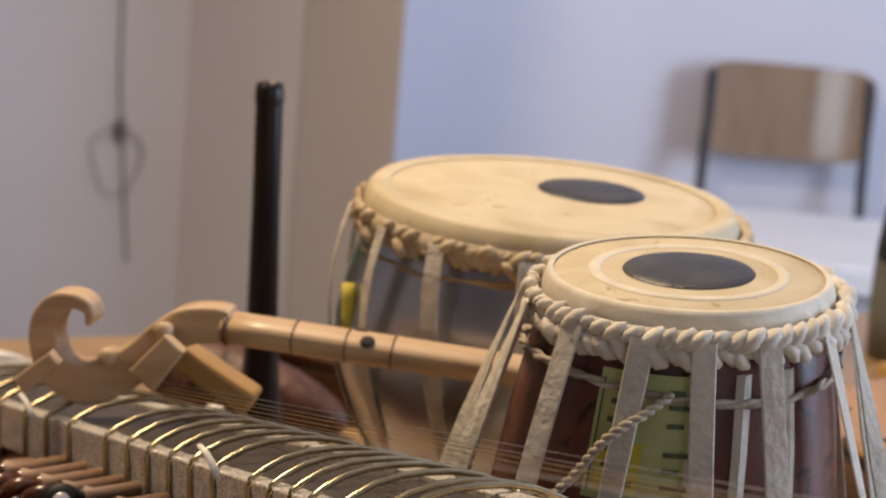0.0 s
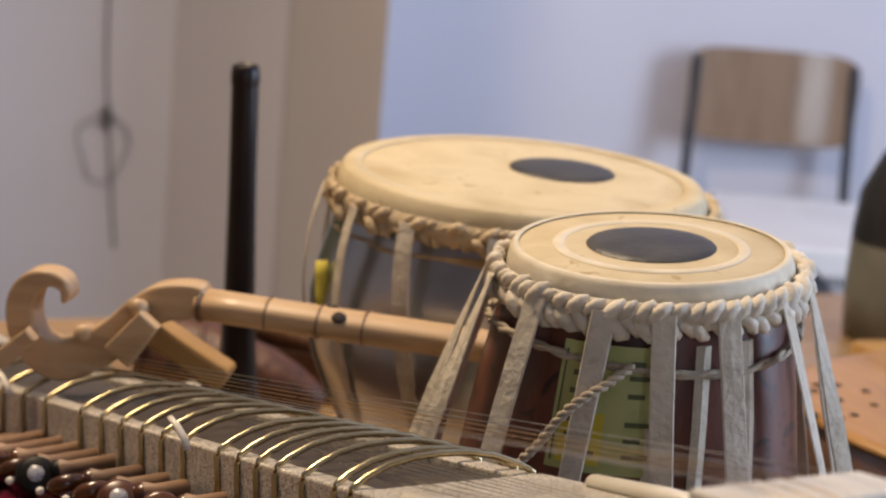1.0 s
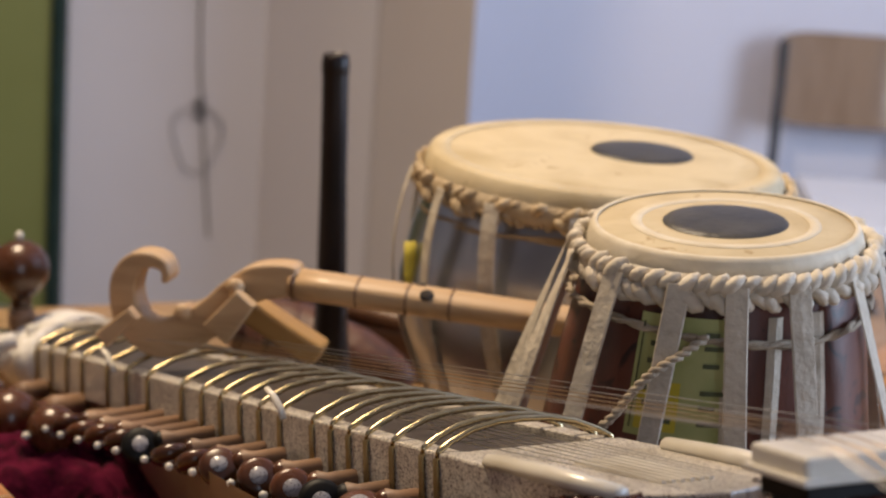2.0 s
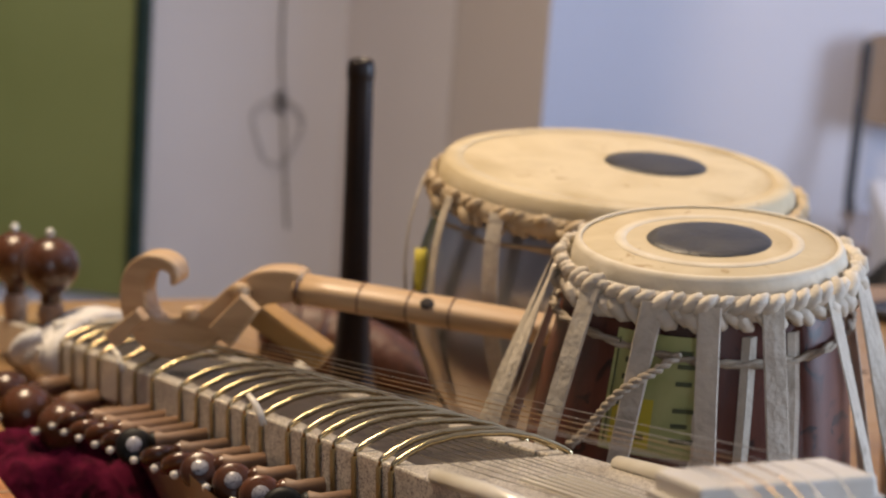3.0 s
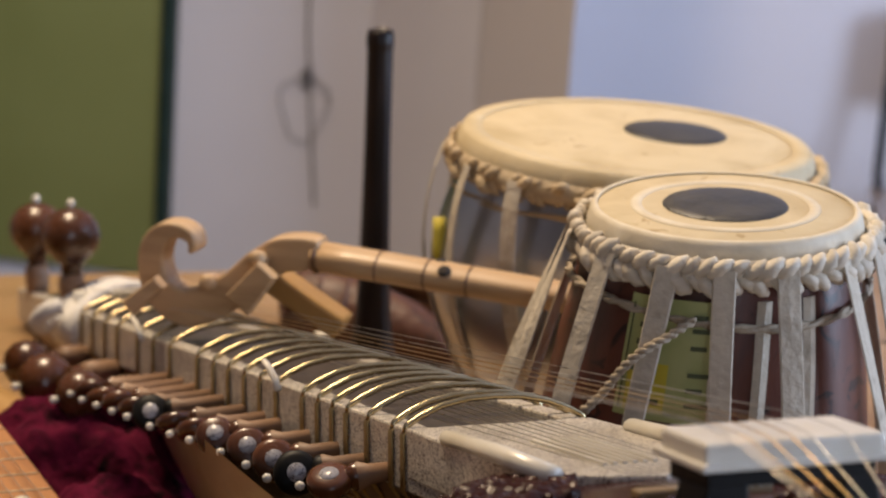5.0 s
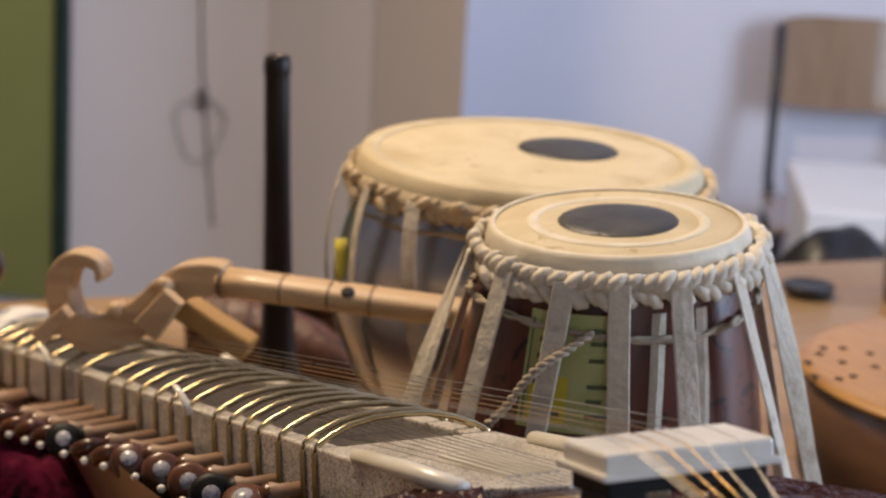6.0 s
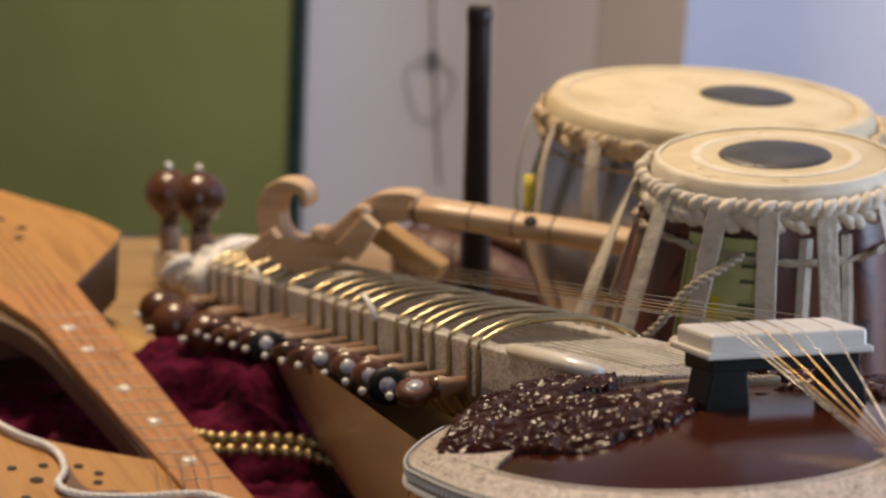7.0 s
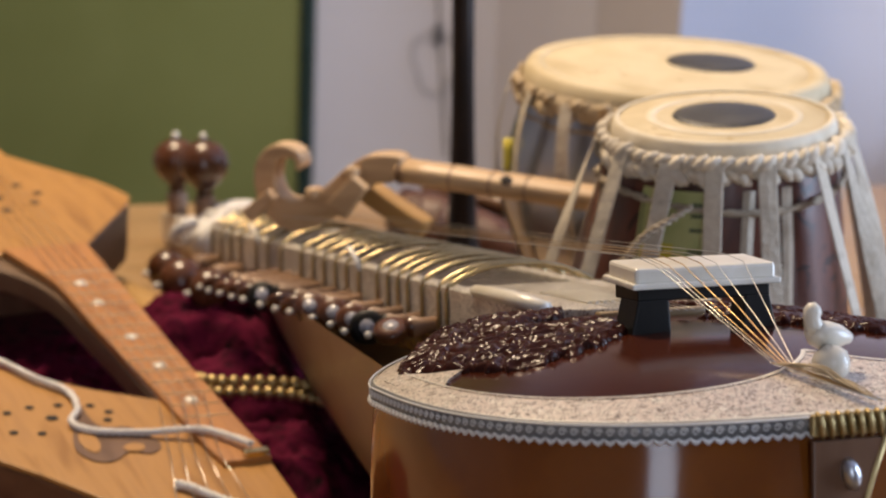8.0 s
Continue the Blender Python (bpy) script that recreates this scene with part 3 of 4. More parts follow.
# patterned band under the rim, with scroll ornaments
bm = bmesh.new()
rows = []
for d, k in ((-0.0016, 1.006), (-0.0010, 1.014), (0.0052, 1.015), (0.0058, 1.009)):
    rows.append([bm.verts.new((x * k, y * k, crown(1.0) - d)) for x, y in RIM])
for a, b in zip(rows, rows[1:]):
    for i in range(N_RIM):
        bm.faces.new((a[i], a[(i + 1) % N_RIM], b[(i + 1) % N_RIM], b[i]))
band = part("rim_band", bm, LACE_DARK, sitar, "dark band with white scroll ornaments")
swirl = bmesh.new()
tube([(0.0024 * (1 - t * 0.75) * math.cos(9 * t), 0, 0.0024 * (1 - t * 0.75) * math.sin(9 * t)) for t in (i / 14 for i in range(15))], 0.00042, 4, swirl)
tube([(-0.0034, 0, -0.0036), (-0.0018, 0, -0.0052), (0, 0, -0.0062), (0.0018, 0, -0.0052), (0.0034, 0, -0.0036)], [0.0004, 0.0012, 0.0016, 0.0012, 0.0004], 5, swirl, 1.0)
tube([(-0.0034, 0, 0.0040), (0.0034, 0, 0.0040)], 0.0007, 4, swirl)
sw = bpy.data.meshes.new("scroll_ornament")
swirl.to_mesh(sw)
sw.materials.append(LACE_PALE)
swirl.free()
run = [Vector((x * 1.020, y * 1.020, 0)) for x, y in RIM]
acc, nxt = 0.0, 0.0
for i in range(N_RIM):
    a, b = run[i], run[(i + 1) % N_RIM]
    seg_len = (b - a).length
    while nxt < acc + seg_len:
        p = a.lerp(b, (nxt - acc) / seg_len)
        if p.y < 0.1:
            d = (b - a).normalized()
            piece("scroll_ornament", sw, band, Matrix.Translation((p.x, p.y, crown(1.0) - 0.0022)) @ Matrix.Rotation(math.atan2(d.y, d.x), 4, "Z") @ Matrix.Scale(0.72, 4))
        nxt += 0.0048
    acc += seg_len


# carved leaf relief on both shoulders of the front
LEAF = [(-0.142, 0.004), (-0.131, -0.018), (-0.1215, -0.030), (-0.1147, -0.0485), (-0.099, -0.0592), (-0.082, -0.055), (-0.062, -0.045), (-0.045, -0.031), (-0.014, 0.012), (-0.036, 0.022), (-0.068, 0.036), (-0.066, 0.046), (-0.036, 0.062), (-0.018, 0.112), (-0.020, 0.148), (-0.060, 0.118), (-0.108, 0.066), (-0.136, 0.020)]


def inside(x, y, poly):
    """Signed distance to an outline, positive inside."""
    best, odd = 1e9, False
    for (xa, ya), (xb, yb) in zip(poly, poly[1:] + poly[:1]):
        dx, dy = xb - xa, yb - ya
        t = min(1, max(0, ((x - xa) * dx + (y - ya) * dy) / (dx * dx + dy * dy)))
        best = min(best, math.hypot(x - xa - t * dx, y - ya - t * dy))
        if (ya > y) != (yb > y) and x < xa + (y - ya) * dx / dy:
            odd = not odd
    return best if odd else -best


def relief(side, parent):
    bm = bmesh.new()
    nx, ny = 150, 230
    grid = {}
    for i in range(nx + 1):
        for j in range(ny + 1):
            x = -0.155 + 0.145 * i / nx
            y = -0.080 + 0.225 * j / ny
            rr = (abs(x / HW) ** 2.6 + abs(y / (TAIL if y < 0 else NECKS)) ** 2.6) ** (1 / 2.6)
            e = inside(x, y, LEAF) + 0.0055 * noise.noise((x * 110, y * 110, 3.0)) + 0.004 * noise.noise((x * 240, y * 240, 7.0)) - 0.0005
            e = min(e, (0.925 - rr) * 0.15, -inside(x, y, LOBE))
            if e > 0:
                fold = 1 - abs(noise.noise((x * 105 + 5 + 0.9 * noise.noise((x * 60, y * 60, 9.0)), y * 105, 1.0))) * 2.4
                fine = 1 - abs(noise.noise((x * 170, y * 170, 2.0))) * 2
                h = min(1.0, e / 0.0025) * (0.0008 + 0.0030 * max(0, fold) ** 1.1 + 0.0012 * max(0, fine))
                grid[i, j] = bm.verts.new((x * side, y, crown(min(rr, 1)) + h))
    for i in range(nx):
        for j in range(ny):
            q = [grid.get(k) for k in ((i, j), (i + 1, j), (i + 1, j + 1), (i, j + 1))]
            if all(q):
                bm.faces.new(q)
    bmesh.ops.delete(bm, geom=[v for v in bm.verts if not v.link_faces], context="VERTS")
    ret = bmesh.ops.extrude_edge_only(bm, edges=[e for e in bm.edges if e.is_boundary])
    for v in ret["geom"]:
        if isinstance(v, bmesh.types.BMVert):
            v.co.z -= 0.005
    part("carved_leaf", bm, CARVED, parent, "glossy dark carved leaf relief")


relief(1, sitar)
relief(-1, sitar)

# bridge: two ebony feet, a black bar and a broad bone top that falls towards the tail
B0, B1 = -0.038, 0.0325
bridge = part("bridge", block(B0 + 0.002, B1 - 0.002, -0.029, -0.002, 0.0135, 0.0208, 0.001), EBONY, sitar, "black bridge with a broad ivory top", smooth=False)
for x0, x1 in ((B0 + 0.002, B0 + 0.0175), (B1 - 0.0150, B1 - 0.002)):
    bm = block(x0, x1, -0.029, -0.008 if x0 < 0 else -0.014, -0.0035, 0.0145, 0.001)
    for v in bm.verts:
        if v.co.z < 0.004:
            v.co.x += 0.0035 * (1 if v.co.x > (x0 + x1) / 2 else -1) * (1.0 if (v.co.x < x0 + 0.003 and x0 < -0.03) or (v.co.x > x1 - 0.003 and x1 > 0.03) else 0.3)
    part("foot", bm, EBONY, bridge, smooth=False)


def sloped(bm):
    for v in bm.verts:
        v.co.z += 0.06 * (v.co.y + 0.015)
    return bm


top = block(B0, B1, -0.031, 0.001, 0.0220, 0.0310, 0.0016)
for v in top.verts:
    if v.co.z > 0.027:
        v.co.z -= 0.0012 * ((v.co.y + 0.015) / 0.016) ** 2
part("bone_top", sloped(top), BONE, bridge, "broad ivory bridge top", smooth=False)
part("bone_flange", sloped(block(B0 - 0.002, B1 + 0.002, -0.0325, 0.003, 0.0203, 0.0231, 0.0008)), BONE, bridge, smooth=False)
part("small_bridge", block(-0.030, 0.026, 0.030, 0.038, -0.002, 0.0030, 0.0012), TAN, sitar, "low bone bridge for sympathetic strings")

# neck: hollow fret board with raised engraved edges
Y0, Y1, NW = 0.13, 1.16, 0.045
NX = 0.008
neck = part("neck", slab([(NX - NW, Y0 + 0.05), (NX + NW, Y0 + 0.05), (NX + NW * 0.93, Y1), (NX - NW * 0.93, Y1)], -0.030, -0.0075, 0.002), CELLULOID, sitar,
            "engraved pale celluloid neck", smooth=False)
part("channel", block(NX - 0.033, NX + 0.033, Y0 + 0.10, Y1 - 0.03, -0.012, -0.0045, 0.001), NECK_WOOD, neck, "dark hollow of the fret board", smooth=False)
for sx in (-1, 1):
    part("edge_rail", slab([(NX + sx * (NW + 0.0006), Y0 + 0.055), (NX + sx * 0.0335, Y0 + 0.055), (NX + sx * 0.0312, Y1), (NX + sx * NW * 0.935, Y1)], -0.0305, -0.0015, 0.0012), CELLULOID, neck, smooth=False)
back = bmesh.new()
rows = []
for k in range(13):
    y = Y0 + (Y1 - Y0) * k / 12
    rows.append([back.verts.new((NX + 0.041 * math.cos(w), y, -0.030 + 0.030 * math.sin(w))) for w in (math.pi + math.pi * i / 12 for i in range(13))])
for a, b in zip(rows, rows[1:]):
    for i in range(12):
        back.faces.new((a[i], a[i + 1], b[i + 1], b[i]))
back.faces.new(rows[-1])
back.faces.new(rows[0])
# dark wood puts the shadow under the neck into the colour
part("neck_back", back, SIDE_WOOD, neck, "rounded back of the neck, dark brown for the shadow under it")

# engraved block where the neck meets the body, its bone bars and slots
heel = part("heel_plate", slab([(NX - 0.046, 0.235), (NX - 0.048, 0.16), (NX - 0.045, 0.10), (NX - 0.02, 0.085), (NX, 0.079), (NX + 0.02, 0.085), (NX + 0.045, 0.10), (NX + 0.048, 0.16), (NX + 0.046, 0.235)],
                                -0.024, -0.001, 0.0012), CELLULOID, sitar, "engraved pale plate at the foot of the neck", smooth=False)
for sx in (-1, 1):
    part("bone_bar", tube([(NX + sx * 0.0445, 0.192, 0.0005), (NX + sx * 0.0445, 0.14, 0.0012), (NX + sx * 0.0445, 0.088, 0.0006)], [0.0045, 0.0052, 0.0045], 10, flat=0.8), BONE, heel)
for k in range(6):
    part("bone_slot", block(NX - 0.013 + 0.0045 * k, NX - 0.0105 + 0.0045 * k, 0.108, 0.176, -0.0015, 0.0004, 0.0004), BONE, heel, smooth=False)

# frets: arched brass rods tied round the neck
FRETS = [0.241, 0.256, 0.288, 0.317, 0.338, 0.360, 0.384, 0.428, 0.458, 0.487, 0.518, 0.549, 0.584, 0.648, 0.690, 0.732, 0.790, 0.828, 0.868, 0.905]
for i, y in enumerate(FRETS):
    k = NW * (1 - 0.07 * (y - Y0) / (Y1 - Y0))
    line = [(NX + k * q, y + 0.003 * (1 - q * q), -0.001 + 0.0112 * (1 - abs(q) ** 2.6)) for q in (-1.0, -0.96, -0.85, -0.6, -0.3, 0, 0.3, 0.6, 0.85, 0.96, 1.0)]
    line = [(NX - k - 0.0006, y, -0.004)] + line + [(NX + k + 0.0006, y, -0.004)]
    rod = part("fret", tube(line, 0.0016, 8), BRASS, sitar, "arched brass fret" if i == 0 else "")
    tie = bmesh.new()
    for dy in (-0.0014, 0.0002, 0.0016):
        tube([(NX - k + 0.001, y + dy, -0.002), (NX - k - 0.0016, y + dy, -0.005), (NX - k - 0.0016, y + dy, -0.030), (NX - 0.030, y + dy, -0.052), (NX, y + dy, -0.0612),
              (NX + 0.030, y + dy, -0.052), (NX + k + 0.0016, y + dy, -0.03), (NX + k + 0.0016, y + dy, -0.005)], 0.0008, 5, tie)
    part("fret_tie", tie, GOLD, rod)

# head: nut, white wrap and the end of the neck
part("nut", block(NX - 0.042, NX + 0.042, 0.935, 0.943, -0.004, 0.012, 0.002), BONE, sitar, "bone nut")
for k in range(8):
    wrap = bmesh.new()
    y = 0.985 + 0.0085 * (k - 3.5)
    tube([(NX + (0.047 + 0.002 * math.sin(k)) * math.cos(w), y + 0.85 * 0.047 * math.cos(w) + 0.002 * math.sin(2 * w + k), -0.016 + (0.026 + 0.002 * math.cos(3 * k)) * math.sin(w)) for w in (2 * math.pi * i / 28 for i in range(29))], 0.0058, 7, wrap)
    part("cotton_wrap", wrap, COTTON, sitar, "white cotton cord wrapped round the neck" if k == 0 else "")
part("wrap_knot", tube(smooth_line([(-0.046, 0.925, 0.002), (-0.058, 0.928, -0.002), (-0.062, 0.940, -0.012), (-0.054, 0.950, -0.016), (-0.046, 0.945, -0.006)], 5), 0.0065, 10), COTTON, sitar, "knot of white cotton cord")
for y in (0.412, 0.700):
    post = tube([(-0.0415, y, -0.004), (-0.0425, y + 0.002, 0.002), (-0.0440, y + 0.008, 0.008), (-0.0455, y + 0.013, 0.0115)], [0.0021, 0.0021, 0.0020, 0.0016], 8, flat=0.6)
    part("drone_post", post, BONE, sitar, "small ivory post for a drone string")


def ball_peg(name, parent, m, scale=1.0):
    """A large turned tuning peg; z runs out from the neck."""
    head = part(name, lathe([(0, 0.0865), (0.0075, 0.0855), (0.0155, 0.081), (0.0212, 0.073), (0.0228, 0.064), (0.0208, 0.055), (0.0145, 0.0465), (0.0090, 0.042), (0.0076, 0.040), (0.0085, 0.037), (0.0072, 0.034), (0.006, 0.02), (0.0055, 0.0), (0, 0)], 28),
                PEG_WOOD, parent, "turned dark rosewood tuning peg", m=m @ Matrix.Scale(scale, 4))
    part("collar", lathe([(0, 0.034), (0.0095, 0.033), (0.0105, 0.026), (0.0085, 0.004), (0, 0.004)], 20), PEG_SHAFT, head)
    part("finial", lathe([(0, 0.0935), (0.0028, 0.092), (0.0036, 0.089), (0.002, 0.0855), (0, 0.085)], 12), BONE, head, "white bead on the tip")
    return head


ball_peg("tuning_peg", sitar, Matrix.Translation((-0.025, 0.985, -0.012)))
ball_peg("tuning_peg", sitar, Matrix.Translation((-0.026, 1.115, -0.012)))
for y, z, s in ((0.715, -0.034, 0.74), (0.79, -0.032, 0.86), (0.88, -0.030, 0.78)):
    ball_peg("tuning_peg", sitar, Matrix.Translation((-0.034, y, z)) @ Matrix.Rotation(radians(-96), 4, "Y") @ Matrix.Rotation(radians(8), 4, "X"), s)


def small_peg(y, out, tone, spin):
    """A sympathetic tuning peg: pale shaft, flat round head with inlaid discs, and a white bead on its tip."""
    m = Matrix.Translation((-0.034, y, -0.024)) @ Matrix.Rotation(radians(-14), 4, "Z") @ Matrix.Rotation(radians(-98), 4, "Y") @ Matrix.Rotation(radians(spin), 4, "Z")
    shaft = part("small_peg", lathe([(0, 0), (0.0042, 0.0), (0.0050, out - 0.008), (0.0070, out - 0.003), (0.0052, out), (0, out)], 16), PEG_SHAFT, sitar, "pale wooden peg with a dark flat head", m=m)
    bm = lathe([(0, -0.0047), (0.0080, -0.0044), (0.0104, -0.0028), (0.0111, 0.0), (0.0104, 0.0028), (0.0080, 0.0044), (0, 0.0047)], 26, m=Matrix.Translation((0, 0, out + 0.0105)) @ Matrix.Rotation(radians(90), 4, "X"))
    lathe([(0.0058, out - 0.004), (0.0068, out - 0.001), (0.0048, out + 0.003), (0, out + 0.003)], 16, bm)
    head = part("head", bm, EBONY if tone else PEG_WOOD, shaft)
    for s in (-1, 1):
        part("inlay_disc", lathe([(0, 0.0050), (0.0044, 0.0049), (0.0048, 0.0043), (0, 0.0040)], 18, m=Matrix.Translation((0, 0, out + 0.0105)) @ Matrix.Rotation(radians(90 * s), 4, "X")), PEARL, head, "grey pearl inlaid disc")
    part("bead", lathe([(0, 0.0024), (0.0016, 0.0018), (0.0024, 0.0), (0.0016, -0.0018), (0, -0.0024)], 12, m=Matrix.Translation((0, 0, out + 0.0245))), BONE, head, "white bead on the tip")


for i, (y, out, tone, spin) in enumerate(((0.262, 0.020, 0, 62), (0.292, 0.026, 1, 14), (0.332, 0.024, 0, 20), (0.376, 0.024, 0, 26), (0.424, 0.027, 0, 34), (0.452, 0.030, 0, 118), (0.487, 0.032, 0, 112), (0.532, 0.034, 1, 24), (0.560, 0.036, 0, 116), (0.592, 0.038, 0, 120), (0.622, 0.040, 0, 110), (0.655, 0.040, 0, 122))):
    small_peg(y, out, tone, spin)

# tan shoulder that swells from the neck into the gourd
bm = bmesh.new()
rows = []
for k in range(15):
    t = k / 14
    y = 0.09 + 0.66 * t
    wd = 0.034 + 0.088 * (1 - t) ** 0.75
    dp = 0.028 + 0.150 * (1 - t) ** 0.72
    rows.append([bm.verts.new((NX + wd * math.cos(w), y, -0.030 + dp * math.sin(w))) for w in (math.pi + math.pi * i / 20 for i in range(21))])
for a, b in zip(rows, rows[1:]):
    for i in range(20):
        bm.faces.new((a[i], a[i + 1], b[i + 1], b[i]))
bm.faces.new(rows[-1])
bm.faces.new(rows[0])
part("shoulder", bm, TAN, sitar, "tan wooden shoulder between neck and gourd")

# strings: over the nut and the bridge, down to the tail
SX = [-0.028, -0.025, -0.022, -0.0145, -0.0055, 0.002, 0.016]
for i, x in enumerate(SX):
    xt = -0.0085 + 0.0016 * (i - 3)
    xn = NX - 0.032 + 0.0095 * i
    line = smooth_line([(0.010 + 0.0006 * i, -0.160, -0.0168), (xt, -0.116, -0.0060)], 2) + [Vector((x, -0.031, 0.0300)), Vector((x, -0.016, 0.0318)), Vector((x, 0.0, 0.0324)), Vector((xn, 0.938, 0.0128)), Vector((xn, 1.10, 0.004))]
    part("string", tube(line, 0.00021 + 0.00007 * (i in (3, 4)), 5), WIRE_B if i in (2, 3, 4) else WIRE, sitar, "thin metal string" if i == 0 else "")
for i in range(9):
    x = -0.016 + 0.004 * i
    part("sympathetic_string", tube([(x, 0.022, 0.0030), (x, 0.034, 0.0036), (NX - 0.028 + 0.007 * i, 0.25 + 0.05 * i, 0.001)], 0.0002, 4), WIRE, sitar)

# tuning beads on the strings and the brass tailpiece
part("tuning_bead", lathe([(0, 0.0080), (0.0048, 0.0068), (0.0078, 0.0024), (0.0081, -0.0016), (0.0056, -0.0066), (0, -0.0080)], 24, m=Matrix.Translation((0.0092, -0.124, -0.0058)) @ Matrix.Rotation(radians(20), 4, "Y")), BONE, sitar, "round white tuning bead")
swan = bmesh.new()
tube([(0.0222, -0.117, 0.0030), (0.0205, -0.117, 0.0036), (0.0165, -0.117, 0.0044), (0.0120, -0.117, 0.0050), (0.0080, -0.117, 0.0054), (0.0040, -0.117, 0.0062), (0.0014, -0.117, 0.0064)], [0.0022, 0.0030, 0.0050, 0.0060, 0.0062, 0.0048, 0.0016], 14, swan)
tube([(0.0060, -0.117, 0.0070), (0.0046, -0.117, 0.0105), (0.0042, -0.117, 0.0130), (0.0046, -0.1172, 0.0158), (0.0052, -0.1175, 0.0180), (0.0056, -0.1178, 0.0190)], [0.0050, 0.0038, 0.0035, 0.0040, 0.0028, 0.0008], 12, swan)
part("bird_bead", swan, BONE, sitar, "white bird-shaped tuning bead")
TY = -TAIL * 1.035
upright = Matrix.Rotation(radians(90), 4, "X")
tailp = part("tailpiece", slab([(-0.0225, -0.030), (0.0100, -0.030), (-0.0020, -0.062), (-0.006, -0.100), (-0.018, -0.100), (-0.0225, -0.060)], 0, 0.003, 0.0008), SIDE_WOOD, sitar, "dark brown tailpiece with a toothed brass comb",
             m=Matrix.Translation((0, TY, 0)) @ upright, smooth=False)
part("brass_edge", tube([(0.0112, -0.0265, 0.0020), (0.0040, -0.046, 0.0020), (-0.0015, -0.062, 0.0020), (-0.0050, -0.100, 0.0020)], 0.0017, 8), GOLD, tailp, "aged brass edge")
part("silver_stud", lathe([(0, 0.0056), (0.0024, 0.0050), (0.0038, 0.0028), (0.0042, 0.0)], 20, m=Matrix.Translation((-0.0062, -0.0440, 0.002)) @ Matrix.Rotation(radians(15), 4, "Z") @ Matrix.Diagonal((1.0, 1.7, 1.0, 1))), STEEL, tailp, "oval silver stud")
comb = part("comb", block(-0.0225, 0.034, -0.0285, -0.0196, -0.0005, 0.0030, 0.0008), GOLD, tailp, "toothed brass comb", smooth=False)
for k in range(13):
    x = -0.0205 + 0.0044 * k
    part("tooth", tube([(x, -0.0190, 0.0022), (x + 0.0002, -0.0200, 0.0046), (x + 0.0006, -0.0230, 0.0052), (x + 0.0014, -0.0270, 0.0044), (x + 0.0022, -0.0295, 0.0028)], [0.0010, 0.0014, 0.0014, 0.0012, 0.0006], 7), GOLD, comb)
# loose ends of the strings, wound in a tangle in front of the beads
for k in range(9):
    sp = [random.uniform(-1, 1) for _ in range(6)]
    line = smooth_line([(-0.010 + 0.002 * sp[0], -0.112 + 0.003 * sp[1], -0.0062), (-0.002 + 0.003 * sp[2], -0.128 + 0.003 * sp[3], -0.0062 + 0.001 * sp[4]), (0.006 + 0.003 * sp[5], -0.142, -0.0110), (0.011 + 0.002 * sp[0], -0.157, -0.0165)], 6)
    part("string_end", tube(line, 0.00034, 5), STRAW, sitar)

# ---- fretted zither: x across, y along its fingerboard, z out of the front ----
ZITHER = Matrix.Translation((-0.331, -0.106, 0.064)) @ Matrix.Rotation(radians(37.67), 4, "Z") @ Matrix.Rotation(radians(4.87), 4, "X")
zither = thing("folk_zither", "honey coloured wooden zither with a dotted fingerboard on burgundy cloth", "zither", ZITHER)


def rounded(points, n=6, closed=True):
    return [(p.x, p.y) for p in smooth_line([(x, y, 0) for x, y in points], n, closed)]


upper = [(-0.16, 0.40), (-0.10, 0.355), (-0.055, 0.327), (0.016, 0.332), (0.050, 0.385), (0.082, 0.434), (0.088, 0.452), (0.082, 0.472), (0.070, 0.502), (0.040, 0.545), (0.012, 0.589), (0.008, 0.649), (-0.05, 0.665), (-0.16, 0.62)]
part("upper_box", slab(upper, -0.055, -0.0035, 0.003), PALE_SIDE, zither, "pale wooden sides of the upper sound box", smooth=False)
part("upper_board", slab([(x * 1.01, 0.49 + (y - 0.49) * 1.01) for x, y in upper], -0.0035, 0.0, 0.0012), SPRUCE, zither, "honey coloured upper sound board", smooth=False)
lower = [(-0.20, 0.17), (-0.15, 0.142), (-0.123, 0.122), (-0.095, 0.083), (-0.055, 0.045), (-0.019, 0.018), (0.02, 0.012), (0.021, -0.087), (0.018, -0.152), (-0.03, -0.175), (-0.085, -0.128), (-0.121, -0.072), (-0.155, -0.027), (-0.22, 0.05)]
part("lower_box", slab(lower, -0.048, -0.0035, 0.002), SIDE_WOOD, zither, "dark brown sides of the lower sound box", smooth=False)
part("lower_board", slab([(-0.08 + (x + 0.08) * 1.012, 0.0 + y * 1.012) for x, y in lower], -0.0035, 0.0, 0.0012), SPRUCE, zither, "honey coloured lower sound board", smooth=False)
# neck under the fingerboard, swept into the upper box
sweep = rounded([(-0.085, 0.330), (-0.052, 0.285), (-0.034, 0.235), (-0.027, 0.15), (-0.021, 0.06), (-0.018, -0.02)], 6, False)
part("neck", slab(sweep + [(0.017, -0.02), (0.016, 0.331)], -0.021, -0.0036, 0.002), PALE_SIDE, zither, "pale neck under the fingerboard", smooth=False)
board_line = rounded([(-0.052, 0.326), (-0.040, 0.28), (-0.031, 0.24), (-0.027, 0.15), (-0.020, 0.05), (-0.017, 0.0), (-0.014, -0.06), (-0.010, -0.095)], 6, False)
fb = part("fingerboard", slab(board_line + [(0.0215, -0.095), (0.018, 0.05), (0.0165, 0.328)], -0.003, 0.0042, 0.001), FINGER, zither, "brown fingerboard with white dots", smooth=False)


